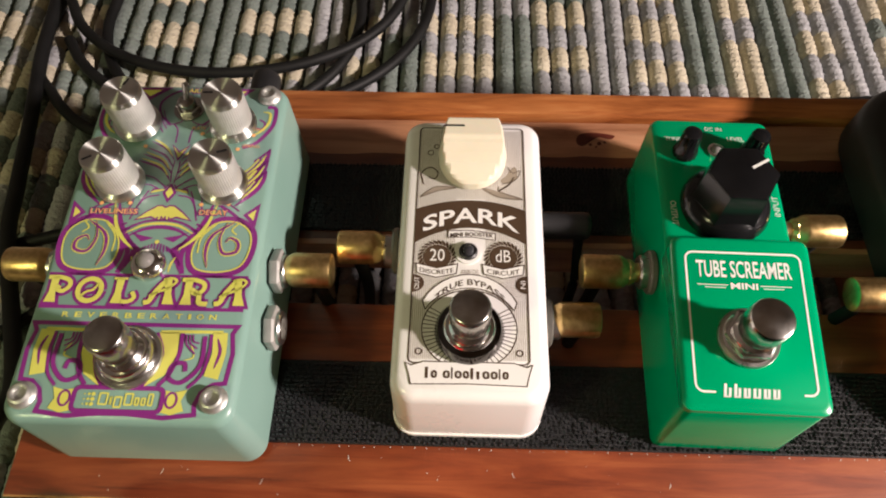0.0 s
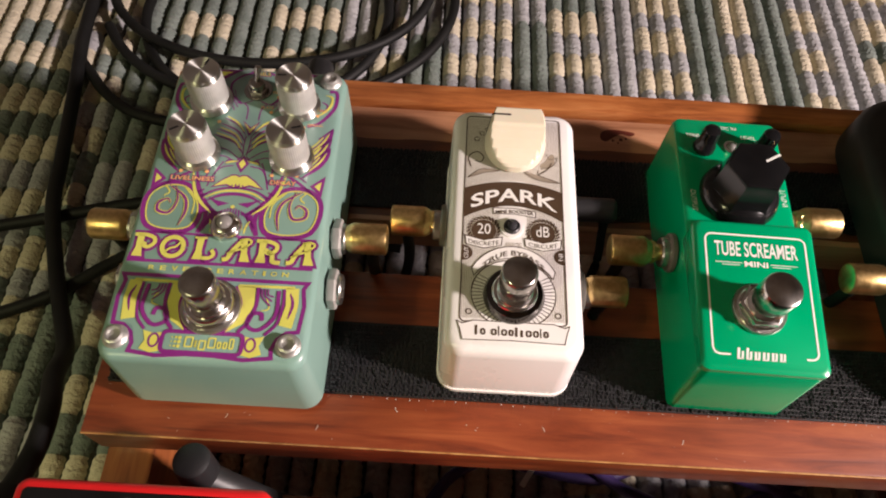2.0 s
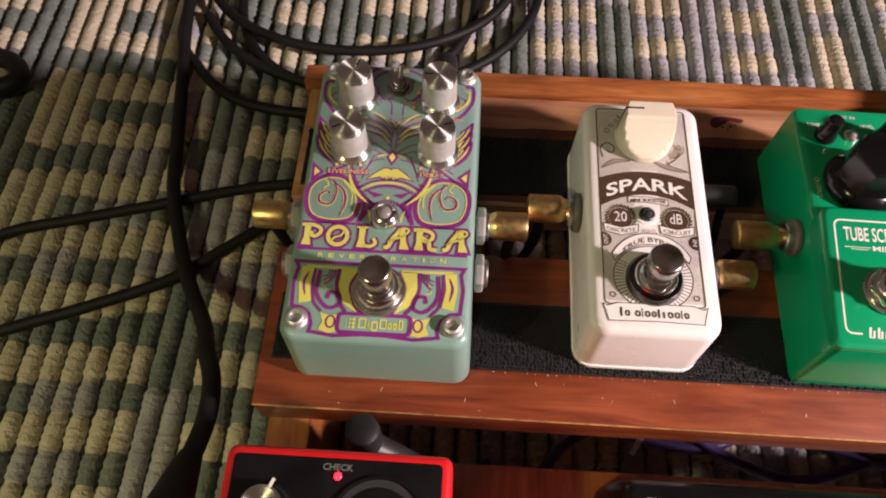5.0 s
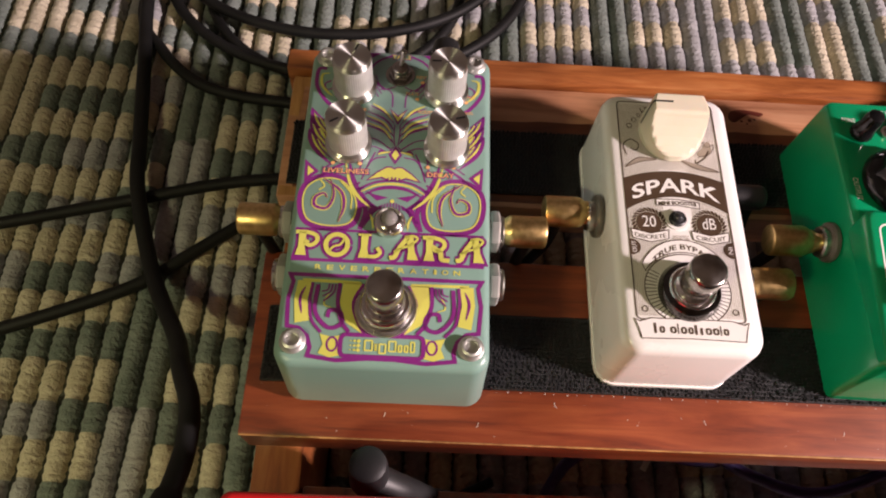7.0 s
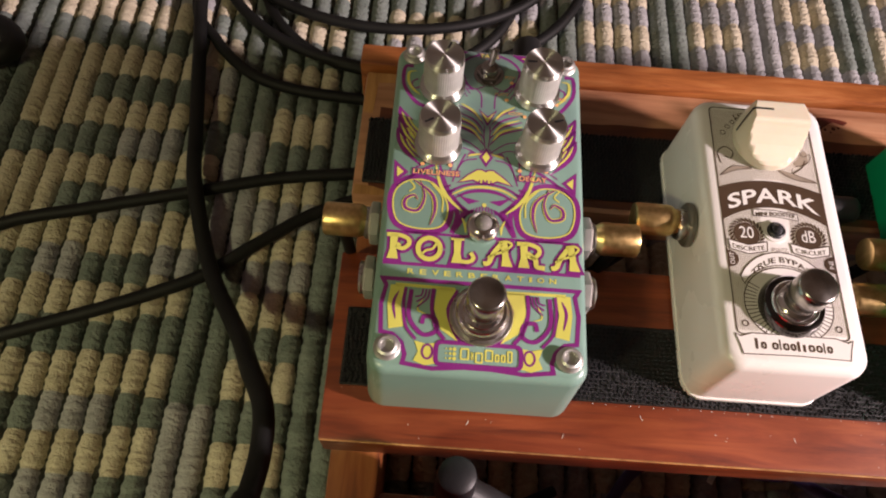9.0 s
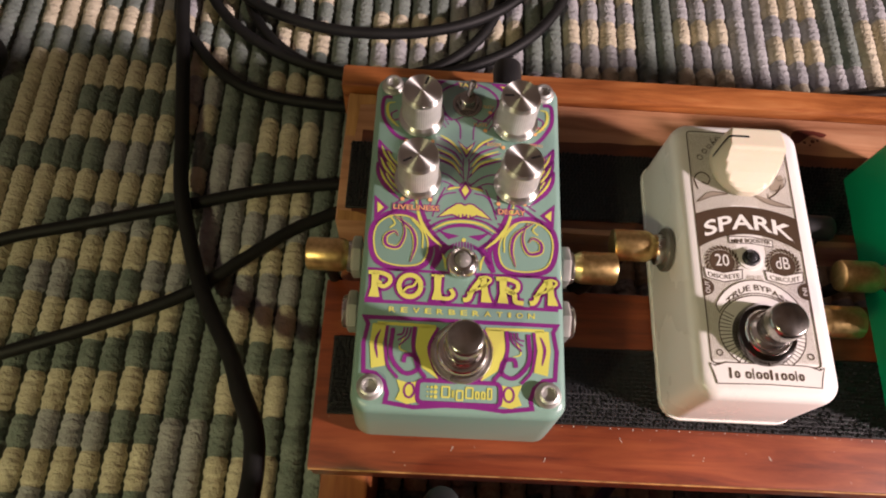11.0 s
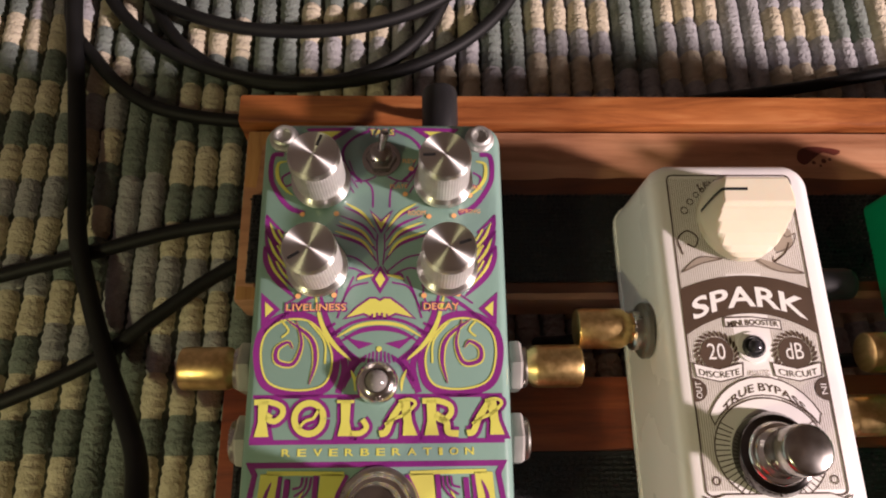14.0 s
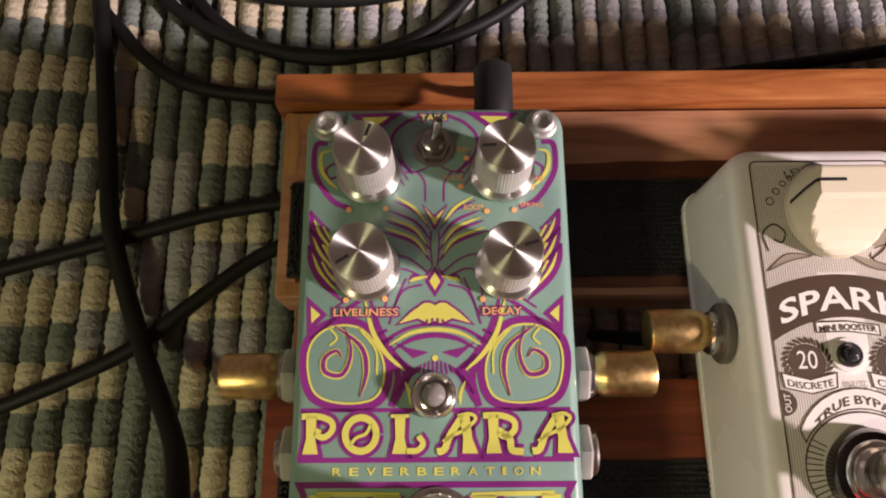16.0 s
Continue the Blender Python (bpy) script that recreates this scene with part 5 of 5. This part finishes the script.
cable([(-262, 20, Z), (-232, 40, Z), (-193, 51.5, Z), (-141, 66, Z), (-102, 77, Z), (-66, 83, Z), (-20, 90, Z - 0.002), (60, 92, Z - 0.002)], 0.0033, "black cable running under the board")
cable([(-262, -38, Z), (-213, -18, Z), (-172, -2, Z), (-131, 17, Z), (-104, 38.5, Z), (-74, 60, Z), (-36, 72, Z - 0.002), (50, 60, Z - 0.002)], 0.0033, "black cable running under the board")
W = Z + 0.0068
thick = thing("cable", (-0.076, -0.155, -0.03), "thick black cable lying over two others, plugged into the looper", "cable", "black cables on the rug")
O = Matrix.Translation((0.076, 0.155, 0.03))
part("lead", tube([(x * MM, y * MM, z) for x, y, z in [(-176, 300, Z + 0.002), (-170, 250, Z + 0.002), (-165, 202, Z + 0.003), (-156, 150, Z + 0.003), (-147, 100, W - 0.002), (-140, 66, W), (-123, 20, Z + 0.006), (-97, -20, -0.063), (-83, -42, -0.036), (-72, -60, -0.020), (-69, -78, -0.014), (-70, -98, -0.006)]], 0.0040, 12, 10), RUBBER, thick, "", O)
part("boot", tube([(x * MM, y * MM, z) for x, y, z in [(-70, -92, -0.009), (-71, -108, -0.003), (-73, -128, 0.0), (-75, -165, 0.0)]], 0.006, 22, radii=(0.0046, 0.0078, 0.0118, 0.0130)), RUBBER, thick, "flared rubber boot", O)
part("plug_arm", tube([(-0.072, -0.158, 0.0), (-0.055, -0.158, 0.0), (-0.040, -0.158, 0.0)], 0.0055, 18), BLACK, thick, "", O)


def coil(cx, cy, rx, ry, a0, a1, z, label, tail=(), head=(), n=14):
    pts = list(head)
    for k in range(n + 1):
        t = radians(a0 + (a1 - a0) * k / n)
        pts.append((cx + rx * math.cos(t), cy + ry * math.sin(t), z + 0.001 * math.sin(3 * t)))
    return cable(pts + list(tail), 0.0033, label)


coil(-52, 235, 80, 82, 170, 395, Z + 0.0008, "black cable coiled behind the board")
coil(-52, 262, 108, 82, 196, 372, Z + 0.0072, "black cable coiled behind the board")
coil(-46, 256, 118, 102, 205, 368, Z + 0.0015, "black cable coiled behind the board")
cable([(-163, 300, Z), (-168, 202, Z), (-150, 168, Z), (-128, 147, Z), (-105, 138, Z), (-72, 134, Z), (-20, 132, Z), (60, 120, Z)], 0.0033, "black cable curling under the board")
cable([(50, 126, Z), (100, 139, Z), (128, 144, Z), (165, 149, Z), (210, 156, Z), (264, 166, Z), (340, 174, Z)], 0.0030, "thin black cable on the rug behind the board")
cable([(-330, 210, Z + 0.004), (-290, 170, Z + 0.006), (-266, 158, Z + 0.007), (-260, 146, Z + 0.006), (-276, 138, Z + 0.004), (-330, 128, Z + 0.001)], 0.0062, "thick black cable loop on the rug")
cable([(60, -96, -0.090), (76, -70, Z + 0.001), (86, -60, Z + 0.004), (101, -54, Z + 0.006), (122, -57, Z + 0.004), (150, -60, Z + 0.003), (190, -50, Z + 0.003), (260, -70, Z + 0.003)], 0.0027, "purple patch cable under the board", mat=PURPLECABLE, group="purple patch cables")
cable([(110, -40, Z), (140, -52, Z + 0.006), (165, -66, Z + 0.006), (200, -72, Z + 0.004), (260, -50, Z)], 0.0027, "purple patch cable under the board", mat=PURPLECABLE, group="purple patch cables")
cable([(-230, -150, Z), (-190, -121, Z + 0.002), (-172, -115, Z + 0.004), (-157, -112, Z + 0.004), (-141, -116, Z + 0.004), (-124, -124, Z + 0.003), (-100, -150, Z)], 0.0026, "purple patch cable on the rug", mat=PURPLECABLE, group="purple patch cables")
tie = link_mesh("cable_tie", box(-0.0013, 0.0013, -0.006, 0.006, 0.0, 0.0012, 0.0003), INKWHITE)
tie.matrix_basis = pose(0.1175, -0.0610, Z + 0.0085, 0, 0, -32)
tagged(tie, "white cable tie round a purple cable", "cable tie")

# ---- wear on the board ----
spill = Print(lambda x, y: 0.0, 0.00012)
spill.fill([(139.5, 68.0), (140.4, 71.6), (144, 73.2), (150, 73.0), (155, 71.8), (153, 70.0), (149, 71.0), (146, 69.4), (142, 66.4)], smooth=True)
for x, y, r in ((145, 67.2, 0.7), (148.6, 67.8, 0.9), (150.8, 68.4, 0.6), (147.2, 66.0, 0.5)):
    spill.disc(x, y, r, n=10)
st = spill.done("stain", STAIN, board)
st.matrix_basis = Matrix.Translation((0, 0, -RUG_Z))
rnd = random.Random(11)
specks = Print(lambda x, y: 0.0, 0.00012)
for _ in range(26):
    x, y = rnd.uniform(-44, 240), rnd.uniform(-72, -56.5)
    specks.disc(x, y, rnd.uniform(0.06, 0.2), n=6)
for x, y in ((0, -65.6), (32, -68), (60, -60), (112, -64), (160, -66)):
    t = rnd.uniform(0, 3)
    specks.stroke([(x, y), (x + math.cos(t) * 0.6, y + math.sin(t) * 0.8), (x + math.cos(t), y + 1.6)], 0.16)
for k in range(70):
    x = -43 + k * 4.1 + rnd.uniform(-0.6, 0.6)
    specks.disc(x, -55.5 + rnd.uniform(-0.35, 0.15), rnd.uniform(0.08, 0.22), n=6)
sp = specks.done("dust", DUST, board)
sp.matrix_basis = Matrix.Translation((0, 0, -RUG_Z))
